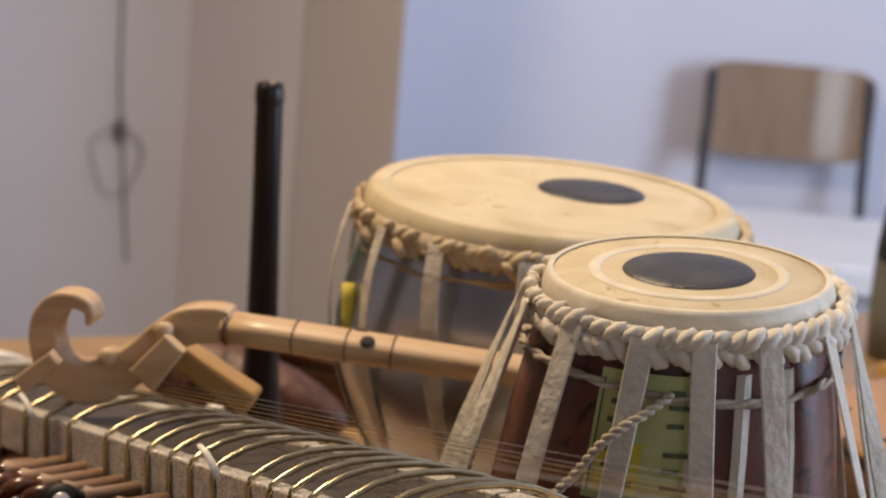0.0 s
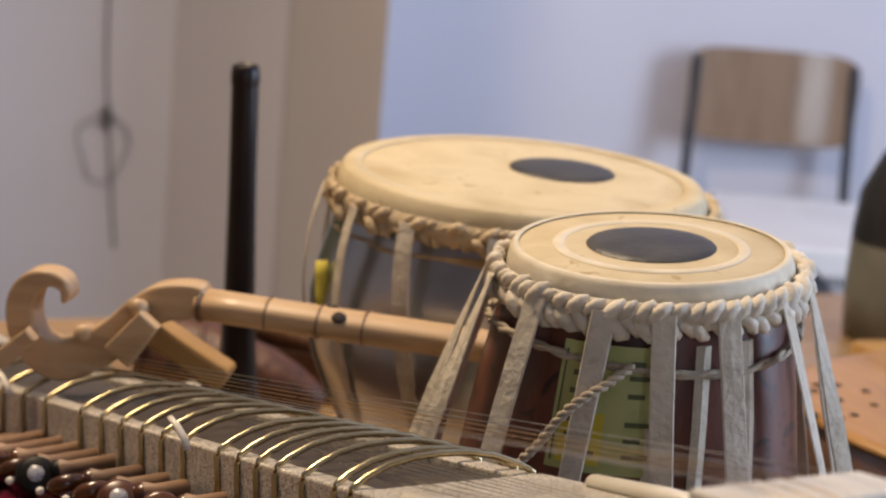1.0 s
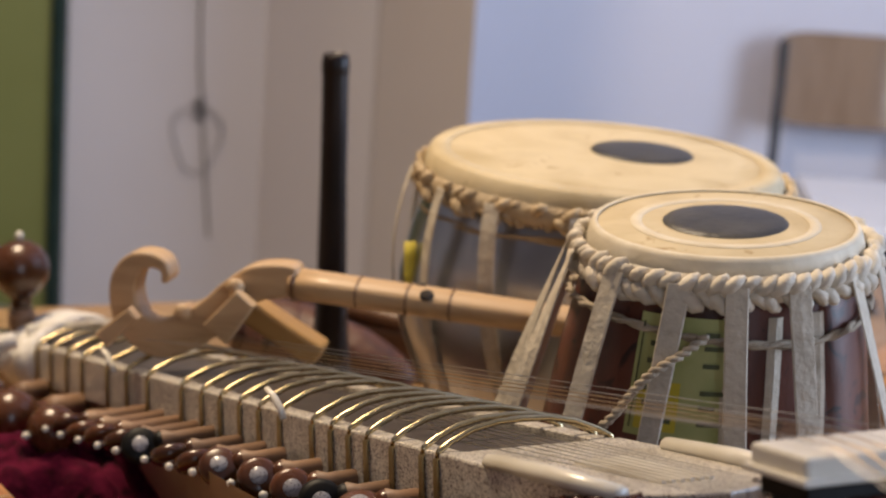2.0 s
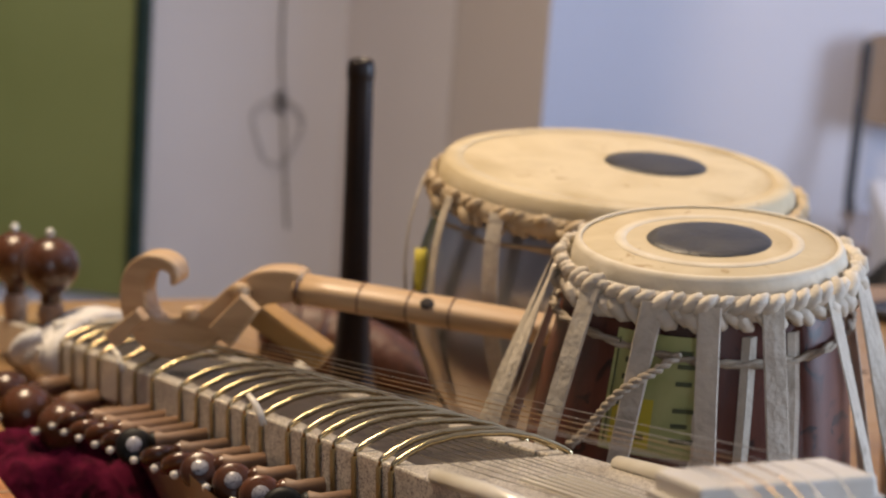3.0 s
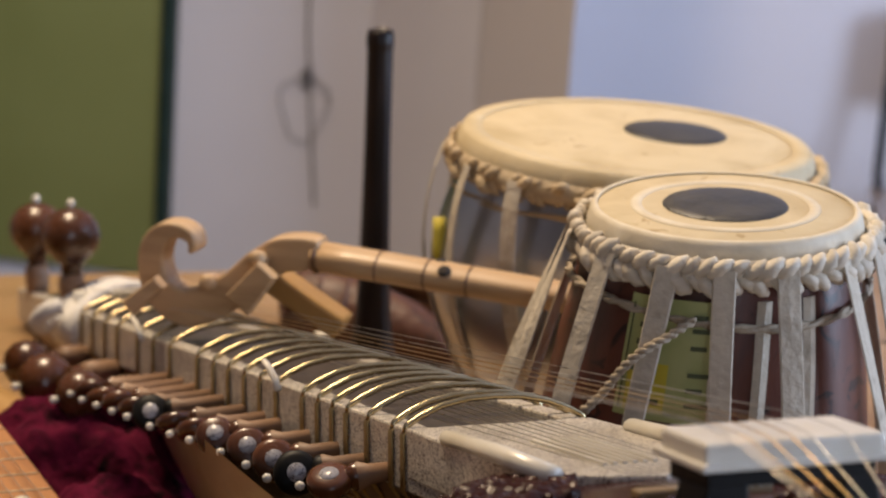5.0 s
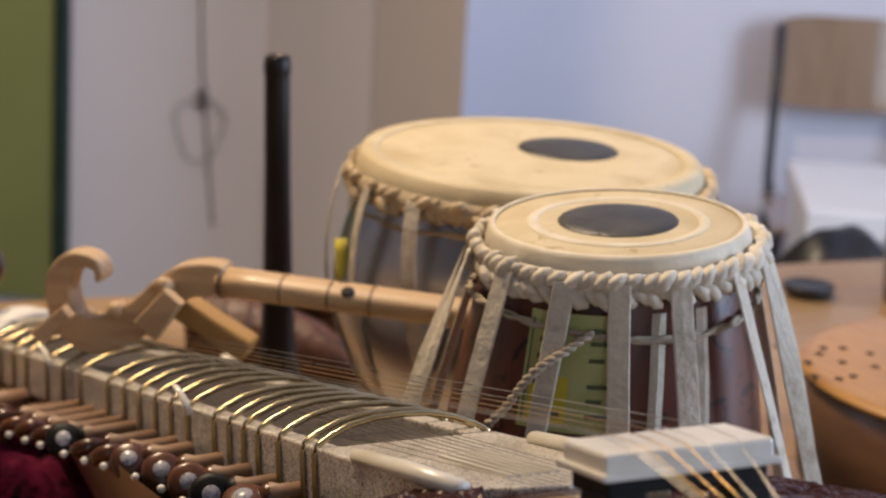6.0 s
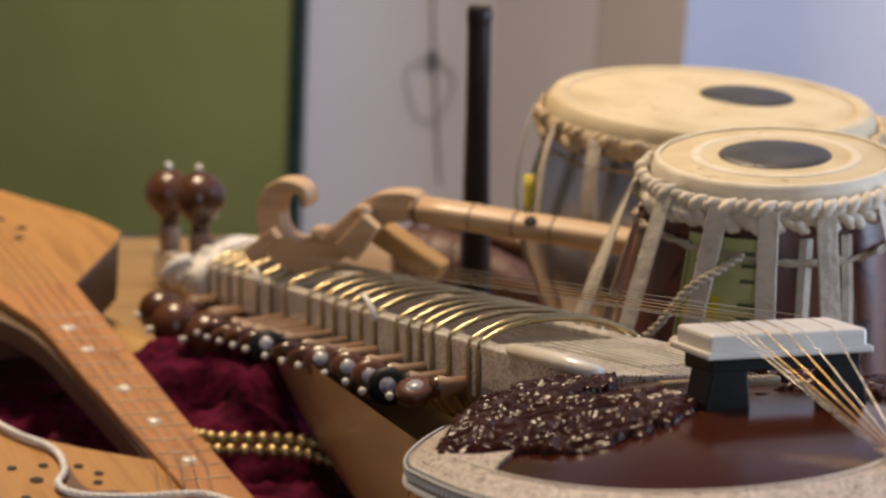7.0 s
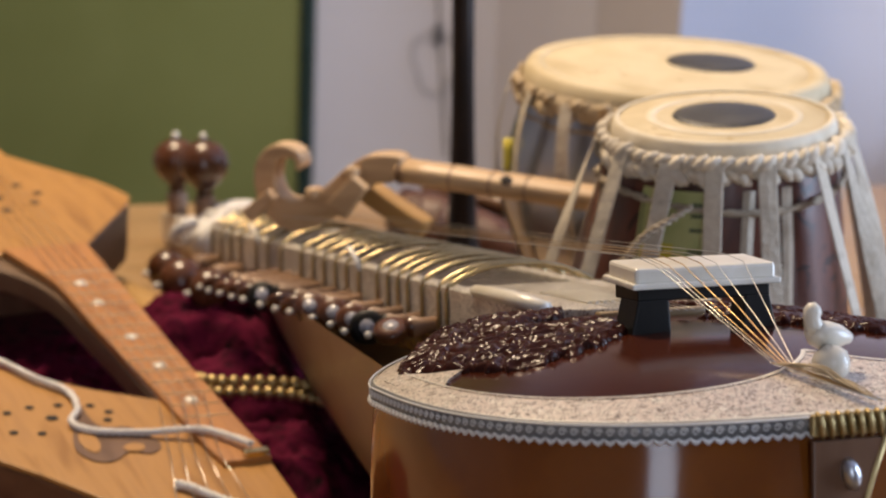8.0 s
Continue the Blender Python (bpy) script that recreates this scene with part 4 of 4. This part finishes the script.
def left_edge(y):
    for (xa, ya), (xb, yb) in zip(board_line, board_line[1:]):
        if yb <= y <= ya:
            return xa + (xb - xa) * (ya - y) / max(1e-9, ya - yb)
    return -0.02


for k in range(14):
    y = 0.262 - 0.0245 * k * (1 - 0.008 * k)
    part("fret", tube([(left_edge(y) + 0.001, y, 0.0042), (0.0165, y - 0.003, 0.0042)], 0.0009, 6), FRET_PALE, fb)
for x, y in ((-0.013, 0.236), (-0.011, 0.193), (-0.007, 0.121), (-0.003, 0.065), (0.0, 0.003)):
    part("dot", lathe([(0, 0.0056), (0.0040, 0.0054), (0.0050, 0.0044), (0.0050, 0.003), (0, 0.003)], 18, m=Matrix.Translation((x, y, 0))), BONE, fb, "white inlaid dot")
part("end_nut", block(0.004, 0.021, -0.094, -0.088, 0.0, 0.0085, 0.001), BRASS, zither, "small brass end nut", smooth=False)


# flat dark discs on the board in place of bores, shade as colour
def bores(spots, r, name="sound_hole"):
    for x, y in spots:
        part(name, lathe([(r, 0.0003), (r * 0.96, 0.0007), (r * 0.5, 0.0005), (0, 0.0005)], 16, m=Matrix.Translation((x, y, 0))), HOLE_SHADE, zither, "small dark disc for the shade in a bored hole" if (x, y) == spots[0] else "")


bores([(-0.03, 0.499), (0.0, 0.497), (0.012, 0.472), (0.004, 0.448), (-0.024, 0.432), (-0.052, 0.441), (-0.058, 0.472)], 0.0042)
bores([(-0.025, 0.468)], 0.0062)
bores([(-0.133, 0.012), (-0.120, 0.021), (-0.104, 0.026), (-0.085, 0.025), (-0.123, -0.010), (-0.106, -0.016), (-0.135, 0.001), (-0.056, 0.006), (-0.060, -0.006), (-0.065, 0.019)], 0.0030)
bores([(-0.094, 0.006)], 0.0042)
# inlaid dark ornament with two pale openings
orn = [(-0.071, 0.022), (-0.079, 0.004), (-0.087, -0.020), (-0.092, -0.048), (-0.084, -0.066), (-0.072, -0.068), (-0.060, -0.058), (-0.048, -0.064), (-0.038, -0.052), (-0.049, -0.022), (-0.066, -0.018), (-0.071, 0.0)]
inl = part("ornament", slab(rounded(orn, 3), 0.0, 0.0009, 0), SIDE_WOOD, zither, "dark brown inlaid ornament", smooth=False)
for cx, cy, rx, ry in ((-0.081, -0.038, 0.006, 0.016), (-0.056, -0.053, 0.007, 0.006)):
    part("ornament_gap", slab([(cx + rx * math.cos(w), cy + ry * math.sin(w)) for w in (math.pi * i / 8 for i in range(16))], 0.0005, 0.0014, 0), SPRUCE, inl, smooth=False)
for k in range(5):
    x = -0.030 + 0.008 * k
    part("string", tube([(x - 0.012, 0.60, 0.006), (x, 0.33, 0.0068), (x + 0.006, 0.0, 0.0075), (x - 0.012, -0.085, 0.006), (x - 0.030 + 0.004 * k, -0.16, 0.003)], 0.0003, 4), WIRE, zither)
cordline = smooth_line([(-0.16, 0.150, 0.004), (-0.124, 0.119, 0.004), (-0.106, 0.100, 0.004), (-0.091, 0.067, 0.004), (-0.075, 0.040, 0.0035), (-0.076, 0.010, 0.0035), (-0.085, -0.010, 0.0035), (-0.075, -0.027, 0.0035), (-0.042, -0.039, 0.004), (-0.012, -0.050, 0.0075), (0.004, -0.070, 0.0085), (0.011, -0.086, 0.010)], 8)
rope_thing = thing("cotton_cord", "loose white cotton cord lying across the zither", "cord", ZITHER.copy())
part("cord", twisted(cordline, 0.0026, 3, 0.014), COTTON, rope_thing)
rope2 = thing("cotton_cord", "short frayed white cotton cord on the zither", "cord", ZITHER.copy())
part("cord", twisted(smooth_line([(-0.048, -0.115, 0.0032), (-0.040, -0.124, 0.004), (-0.030, -0.140, 0.0035), (-0.014, -0.158, 0.003)], 6), 0.0030, 3, 0.012), COTTON, rope2)


# ---- burgundy velvet, heaped under the instruments ----
def cloth_height(x, y):
    c = lambda cx, cy, rx, ry, h: h * max(0.0, 1 - ((x - cx) / rx) ** 2 - ((y - cy) / ry) ** 2) ** 0.8
    z = max(c(-0.410, 0.165, 0.085, 0.11, 0.074), c(-0.348, 0.035, 0.075, 0.11, 0.052), c(-0.292, -0.085, 0.075, 0.12, 0.044), c(-0.52, 0.02, 0.22, 0.18, 0.020), c(-0.40, -0.12, 0.35, 0.22, 0.013))
    f = 0.020 * noise.noise((x * 18, y * 18, 0.0)) - 0.024 * abs(noise.noise((x * 30, y * 26, 4.0))) + 0.006 * noise.noise((x * 75, y * 75, 2.0)) + 0.003 * noise.noise((x * 150, y * 150, 5.0))
    return max(0.0015, z + f * min(1, z / 0.012))


bm = bmesh.new()
NXC, NYC = 230, 230
vs = [[bm.verts.new((-0.80 + 0.66 * i / NXC, -0.32 + 0.66 * j / NYC, cloth_height(-0.80 + 0.66 * i / NXC, -0.32 + 0.66 * j / NYC))) for j in range(NYC + 1)] for i in range(NXC + 1)]
for i in range(NXC):
    for j in range(NYC):
        x, y = vs[i][j].co.x, vs[i][j].co.y
        if (x + 0.47) ** 2 / 0.30 ** 2 + (y - 0.0) ** 2 / 0.29 ** 2 < 1 + 0.2 * noise.noise((x * 9, y * 9, 1)):
            bm.faces.new((vs[i][j], vs[i + 1][j], vs[i + 1][j + 1], vs[i][j + 1]))
bmesh.ops.delete(bm, geom=[v for v in bm.verts if not v.link_faces], context="VERTS")
cloth = thing("velvet_cloth", "crumpled burgundy velvet cloth heaped on the table", "cloth")
part("fabric", bm, VELVET, cloth)
# gold braid trimming on the cloth
trim_line = smooth_line([(-0.356, -0.028, 0.049), (-0.336, -0.034, 0.051), (-0.310, -0.028, 0.052), (-0.286, -0.021, 0.051), (-0.264, -0.023, 0.049), (-0.243, -0.028, 0.044)], 9)
trim = part("gold_trim", tube(trim_line, 0.002, 5), GOLD, cloth, "gold braided trimming")
bead = bmesh.new()
tube([(-0.0045, 0, 0), (-0.003, 0, 0), (0, 0, 0), (0.003, 0, 0), (0.0045, 0, 0)], [0.0008, 0.0036, 0.0048, 0.0036, 0.0008], 8, bead)
bead_mesh = bpy.data.meshes.new("gold_bead")
bead.to_mesh(bead_mesh)
bead_mesh.materials.append(GOLD)
bead_mesh.polygons.foreach_set("use_smooth", [True] * len(bead_mesh.polygons))
bead.free()
for i in range(0, len(trim_line) - 1, 3):
    for q in (-1, 1):
        d = trim_line[i + 1] - trim_line[i]
        piece("gold_bead", bead_mesh, trim, Matrix.Translation(trim_line[i] + Vector((0, 0.004 * q, 0.0028 * (1 + q) + 0.001))) @ Matrix.Rotation(math.atan2(d.y, d.x) + 0.6 * q, 4, "Z"))

pad = thing("wooden_block", "small ochre wooden block lying by the zither neck", "block")
part("block", tube(smooth_line([(-0.545, 0.275, 0.018), (-0.510, 0.242, 0.020), (-0.470, 0.205, 0.020), (-0.440, 0.182, 0.018)], 5), 0.021, 14, flat=0.9), OCHRE, pad)

# ---- scroll-headed bowed instrument behind ----
VIOL = pose(-0.253, 0.157, 0.178, 0, 2.0, -6.0)
viol = thing("scroll_fiddle", "pale wooden fiddle neck with a curled scroll head", "fiddle", VIOL)
scroll = [(0.0, 0.0125), (-0.026, 0.011), (-0.045, 0.002), (-0.060, -0.010), (-0.076, -0.018), (-0.088, -0.022), (-0.0985, -0.018), (-0.1035, -0.006), (-0.102, 0.006), (-0.096, 0.0115), (-0.0885, 0.010), (-0.087, 0.0035),
          (-0.0835, 0.0035), (-0.0815, 0.009), (-0.0855, 0.0175), (-0.0965, 0.0215), (-0.110, 0.0185), (-0.1195, 0.007), (-0.1215, -0.010), (-0.115, -0.030), (-0.098, -0.044), (-0.080, -0.046), (-0.058, -0.040), (-0.040, -0.028), (-0.022, -0.012), (-0.004, -0.006)]
scroll = [(x, z - 0.012 * min(1, max(0, (-x - 0.03) / 0.05))) for x, z in scroll]
bm = slab(rounded(scroll, 5), -0.011, 0.011, 0.002)
part("scroll_head", bm, MAPLE, viol, "pale curled scroll and peg box", m=Matrix.Rotation(radians(90), 4, "X"), smooth=False)
ng = bmesh.new()
rows = []
for k in range(9):
    x = -0.004 + 0.22 * k / 8
    rows.append([ng.verts.new((x, 0.0150 * math.cos(w), 0.003 + (0.0075 if math.sin(w) > 0 else 0.012) * math.sin(w))) for w in (2 * math.pi * i / 20 for i in range(20))])
for a, b in zip(rows, rows[1:]):
    for i in range(20):
        ng.faces.new((a[i], a[(i + 1) % 20], b[(i + 1) % 20], b[i]))
ng.faces.new(rows[0])
ng.faces.new(rows[-1])
nk = part("neck", ng, MAPLE, viol, "smooth pale rounded neck")
for x in (-0.001, 0.040, 0.072, 0.100):
    part("fret_line", tube([(x, 0.0152 * math.cos(w), 0.003 + (0.0078 if math.sin(w) > 0 else 0.0122) * math.sin(w)) for w in (2 * math.pi * i / 20 for i in range(21))], 0.0006 if x > 0.01 else 0.0014, 5, cap=False), SIDE_WOOD, nk)
# peg holes as dark discs, their inner shade only coloured on
for x, y in ((0.085, -0.012), (0.078, 0.004)):
    part("peg_hole", lathe([(0, 0.0011), (0.004, 0.0010), (0.0046, 0.0), (0, -0.001)], 14, m=Matrix.Translation((x, y, 0.0095 if y > 0 else 0.008)) @ Matrix.Rotation(radians(0 if y > 0 else 35), 4, "X")), HOLE_SHADE, nk)
for x, z, l, tilt in ((-0.036, -0.006, 0.022, 80), (-0.070, -0.026, 0.016, 85)):
    part("peg", lathe([(0, 0), (0.0048, 0), (0.0058, abs(l)), (0.0045, abs(l) + 0.004), (0, abs(l) + 0.004)], 14), MAPLE, viol, "pale tuning peg", m=Matrix.Translation((x, 0, z)) @ Matrix.Rotation(radians(tilt if l > 0 else -tilt), 4, "X"))


def paddle(a, b, w0, w1, th):
    d = Vector(b) - Vector(a)
    n = Vector((d.z, 0, -d.x)).normalized()
    out = []
    for p, w in ((a, w0), (b, w1)):
        out.append((p[0] + n.x * w, p[2] + n.z * w))
    for p, w in ((b, w1), (a, w0)):
        out.append((p[0] - n.x * w, p[2] - n.z * w))
    return slab(out, -th, th, 0.0015)


for a, b, w0, w1, y in (((-0.098, 0, -0.026), (-0.118, 0, -0.047), 0.0045, 0.0060, -0.026), ((-0.026, 0, -0.006), (-0.044, 0, -0.032), 0.0075, 0.0095, -0.026)):
    part("peg_paddle", paddle(a, b, w0, w1, 0.0055), MAPLE, viol, "flat pale peg paddle", m=Matrix.Translation((0, y, 0)) @ Matrix.Rotation(radians(90), 4, "X"), smooth=False)
part("support_bar", block(-0.012, 0.012, -0.010, 0.010, -0.162, -0.010, 0.003), MAPLE, viol, smooth=False, m=Matrix.Translation((0.198, 0, 0)))
part("tail_bar", block(-0.058, 0.016, -0.012, 0.012, -0.008, 0.008, 0.003), OCHRE, viol, "ochre wooden bar below the neck", smooth=False, m=Matrix.Translation((0.0, 0.02, -0.042)) @ Matrix.Rotation(radians(26), 4, "Y"))

# ---- dark pipe standing behind ----
pipe = thing("wooden_pipe", "dark wooden pipe standing upright on its flared bell", "pipe", pose(-0.2625, 0.439, 0, 0, -2.0, 0))
part("tube", lathe([(0, 0.288), (0.0070, 0.288), (0.0075, 0.2925), (0.0098, 0.2915), (0.0104, 0.286), (0.0100, 0.278), (0.0102, 0.2), (0.0116, 0.12), (0.0138, 0.07), (0.0165, 0.045), (0.021, 0.022), (0.028, 0.006), (0.0285, 0.0), (0, 0.0)], 32), PIPE, pipe)
part("mouth_ring", lathe([(0.0101, 0.2885), (0.0107, 0.286), (0.0107, 0.279), (0.0101, 0.277)], 28), PIPE, pipe)

# ---- carved brown lute lying behind the pipe ----
carved = thing("carved_lute", "reddish brown carved wooden lute lying on the table", "lute", pose(-0.31, 0.560, 0.0, 0, 0, -16))
hull = [(-0.058, 0, 0.034), (-0.052, 0, 0.034), (-0.04, 0, 0.034), (-0.015, 0, 0.033), (0.02, 0, 0.031), (0.06, 0, 0.026), (0.095, 0, 0.017), (0.108, 0, 0.012)]
part("body", tube(smooth_line(hull, 4), [r for a, b in zip((0.010, 0.022, 0.031, 0.033, 0.031, 0.025, 0.016), (0.022, 0.031, 0.033, 0.031, 0.025, 0.016, 0.006)) for r in (a, a + (b - a) / 4, a + (b - a) / 2, a + 3 * (b - a) / 4)] + [0.006], 24), CARVE_BROWN, carved)
for k in range(6):
    x = -0.040 + 0.024 * k
    r = 0.0335 - 0.9 * max(0, x - 0.0) ** 1.35 if x > 0 else 0.0330 - 0.12 * max(0, -x - 0.08)
    part("carved_ring", tube([(x + 0.004 * math.sin(3 * w), r * math.cos(w), 0.032 - 0.10 * max(0, x) + r * math.sin(w)) for w in (2 * math.pi * i / 28 for i in range(29))], 0.0028, 6, cap=False), CARVE_BROWN, carved)
part("neck", tube(smooth_line([(-0.045, 0.045, 0.058), (0.0, 0.050, 0.057), (0.07, 0.052, 0.050), (0.13, 0.054, 0.040)], 5), 0.013, 12, flat=0.8), SIDE_WOOD, carved, "dark neck along the body")
part("rest", block(-0.03, 0.12, 0.040, 0.066, 0.0, 0.044, 0.004), SIDE_WOOD, carved, smooth=False)
button = thing("white_button", "small round white knob standing on the table", "knob", pose(-0.283, 0.330, -0.0))
part("stem", lathe([(0, 0.0), (0.011, 0.0), (0.010, 0.004), (0.004, 0.010), (0.004, 0.064), (0, 0.064)], 18), SIDE_WOOD, button)
part("knob", lathe([(0, 0.080), (0.006, 0.078), (0.0085, 0.072), (0.006, 0.065), (0, 0.063)], 18), BONE, button)

# ---- round wooden instrument by the drums ----
ZR = pose(0.335, 0.375, 0.0, 0, 0, 28)
harp = thing("round_zither", "round honey brown wooden sound box with bored holes", "zither", ZR)
part("side", lathe([(0, 0.0), (0.17, 0.0), (0.186, 0.012), (0.190, 0.05), (0.187, 0.088), (0.18, 0.092), (0, 0.092)], 72), SIDE_WOOD, harp, "brown bent side of the box")
part("top_board", lathe([(0, 0.098), (0.18, 0.0975), (0.1905, 0.096), (0.192, 0.093), (0.188, 0.0905)], 72), SPRUCE, harp, "honey coloured top board")
# uncut holes again: each disc carries the hole's shade as its colour
for k in range(14):
    w = 0.7 * k
    r = 0.006 + 0.0055 * math.sqrt(k) * 1.9
    part("bored_hole", lathe([(0.0034, 0.0979), (0.0032, 0.0984), (0, 0.0982)], 12, m=Matrix.Translation((-0.150 + r * math.cos(w * 2.1), 0.07 + 1.5 * r * math.sin(w * 2.1), 0))), HOLE_SHADE, harp)
dish_thing = thing("black_dish", "flat black dish on the table", "dish", pose(0.205, 0.985, 0, 0, 0, 0))
part("dish", lathe([(0, 0.012), (0.022, 0.012), (0.026, 0.014), (0.028, 0.012), (0.024, 0.002), (0.018, 0.0), (0, 0.0)], 28), BLACK, dish_thing)
blk = thing("wooden_box", "small ochre wooden box on the table", "box", pose(0.315, 0.80, 0, 0, 0, 20))
part("box", block(-0.05, 0.05, -0.03, 0.03, 0, 0.04, 0.006), OCHRE, blk)
lampy = thing("dark_bottle", "dark bottle with a grey-green lower half on the table", "bottle", pose(0.345, 1.0, 0))
part("glass", lathe([(0, 0.225), (0.016, 0.225), (0.02, 0.215), (0.04, 0.19), (0.058, 0.15), (0.062, 0.11), (0.062, 0.10)], 28), BLACK, lampy)
part("lower_half", lathe([(0.0622, 0.10), (0.063, 0.05), (0.060, 0.0), (0, 0.0)], 28), GREY_GLASS, lampy)

# ---- chair by the far wall ----
chair = thing("chair", "school chair with a curved brown plywood back and dark tube frame", "chair", pose(0.485, 3.22, FLOOR_Z, 0, 0, 1))
back_bm = bmesh.new()
grid = {}
for i in range(25):
    for j in range(13):
        p, q = i / 12 - 1, j / 6 - 1
        k = ((abs(p) ** 6 + abs(q) ** 6) ** (1 / 6) / max(abs(p), abs(q))) if p or q else 1.0
        p, q = p / k, q / k
        x, z = 0.181 * p * (1 - 0.02 * (1 - q)), 0.722 + 0.098 * q
        for s in (0, 1):
            grid[i, j, s] = back_bm.verts.new((x, 0.025 + 0.010 * s - 0.45 * x * x + 0.10 * (z - 0.722), z))
for i in range(24):
    for j in range(12):
        for s in (0, 1):
            back_bm.faces.new([grid[c[0], c[1], s] for c in ((i, j), (i + 1, j), (i + 1, j + 1), (i, j + 1))])
for i in range(24):
    for j in (0, 12):
        back_bm.faces.new((grid[i, j, 0], grid[i + 1, j, 0], grid[i + 1, j, 1], grid[i, j, 1]))
for j in range(12):
    for i in (0, 24):
        back_bm.faces.new((grid[i, j, 0], grid[i, j + 1, 0], grid[i, j + 1, 1], grid[i, j, 1]))
part("backrest", back_bm, CHAIR_WOOD, chair, "curved brown plywood backrest", smooth=False)
for sx in (-1, 1):
    part("back_post", tube(smooth_line([(sx * 0.165, 0.02, 0.80), (sx * 0.167, 0.01, 0.62), (sx * 0.17, -0.02, 0.47), (sx * 0.17, -0.05, 0.43), (sx * 0.18, 0.05, 0.0)], 6), 0.011, 10), CHAIR_STEEL, chair)
    part("front_leg", tube(smooth_line([(sx * 0.17, -0.05, 0.43), (sx * 0.17, -0.36, 0.43), (sx * 0.18, -0.40, 0.40), (sx * 0.19, -0.42, 0.0)], 6), 0.011, 10), CHAIR_STEEL, chair)
part("seat", block(-0.19, 0.19, -0.42, -0.03, 0.435, 0.450, 0.006), CHAIR_WOOD, chair, "brown plywood seat", smooth=False)
bag = thing("black_bag", "soft black bag slumped behind the table", "bag", pose(0.30, 1.45, FLOOR_Z, 0, 0, 10))
bm = bmesh.new()
bmesh.ops.create_uvsphere(bm, u_segments=32, v_segments=20, radius=1.0)
for v in bm.verts:
    v.co = Vector((v.co.x * 0.15, v.co.y * 0.10, 0.37 + 0.37 * v.co.z * (0.97 - 0.13 * v.co.x))) + Vector((0, 0, 0.02 * noise.noise(v.co * 3)))
part("bag", bm, BLACK, bag)

cab = thing("white_bench", "low white painted bench behind the table", "bench", pose(0.29, 2.0, FLOOR_Z))
part("top", block(0.0, 1.3, 0.0, 0.45, 0.60, 0.645, 0.005), WHITE, cab, smooth=False)
for x in (0.03, 1.27):
    part("side_panel", block(x - 0.02, x + 0.02, 0.02, 0.43, 0.0, 0.60, 0.003), WHITE, cab, smooth=False)
part("front_panel", block(0.05, 1.25, 0.05, 0.07, 0.05, 0.60, 0.002), WHITE, cab, smooth=False)
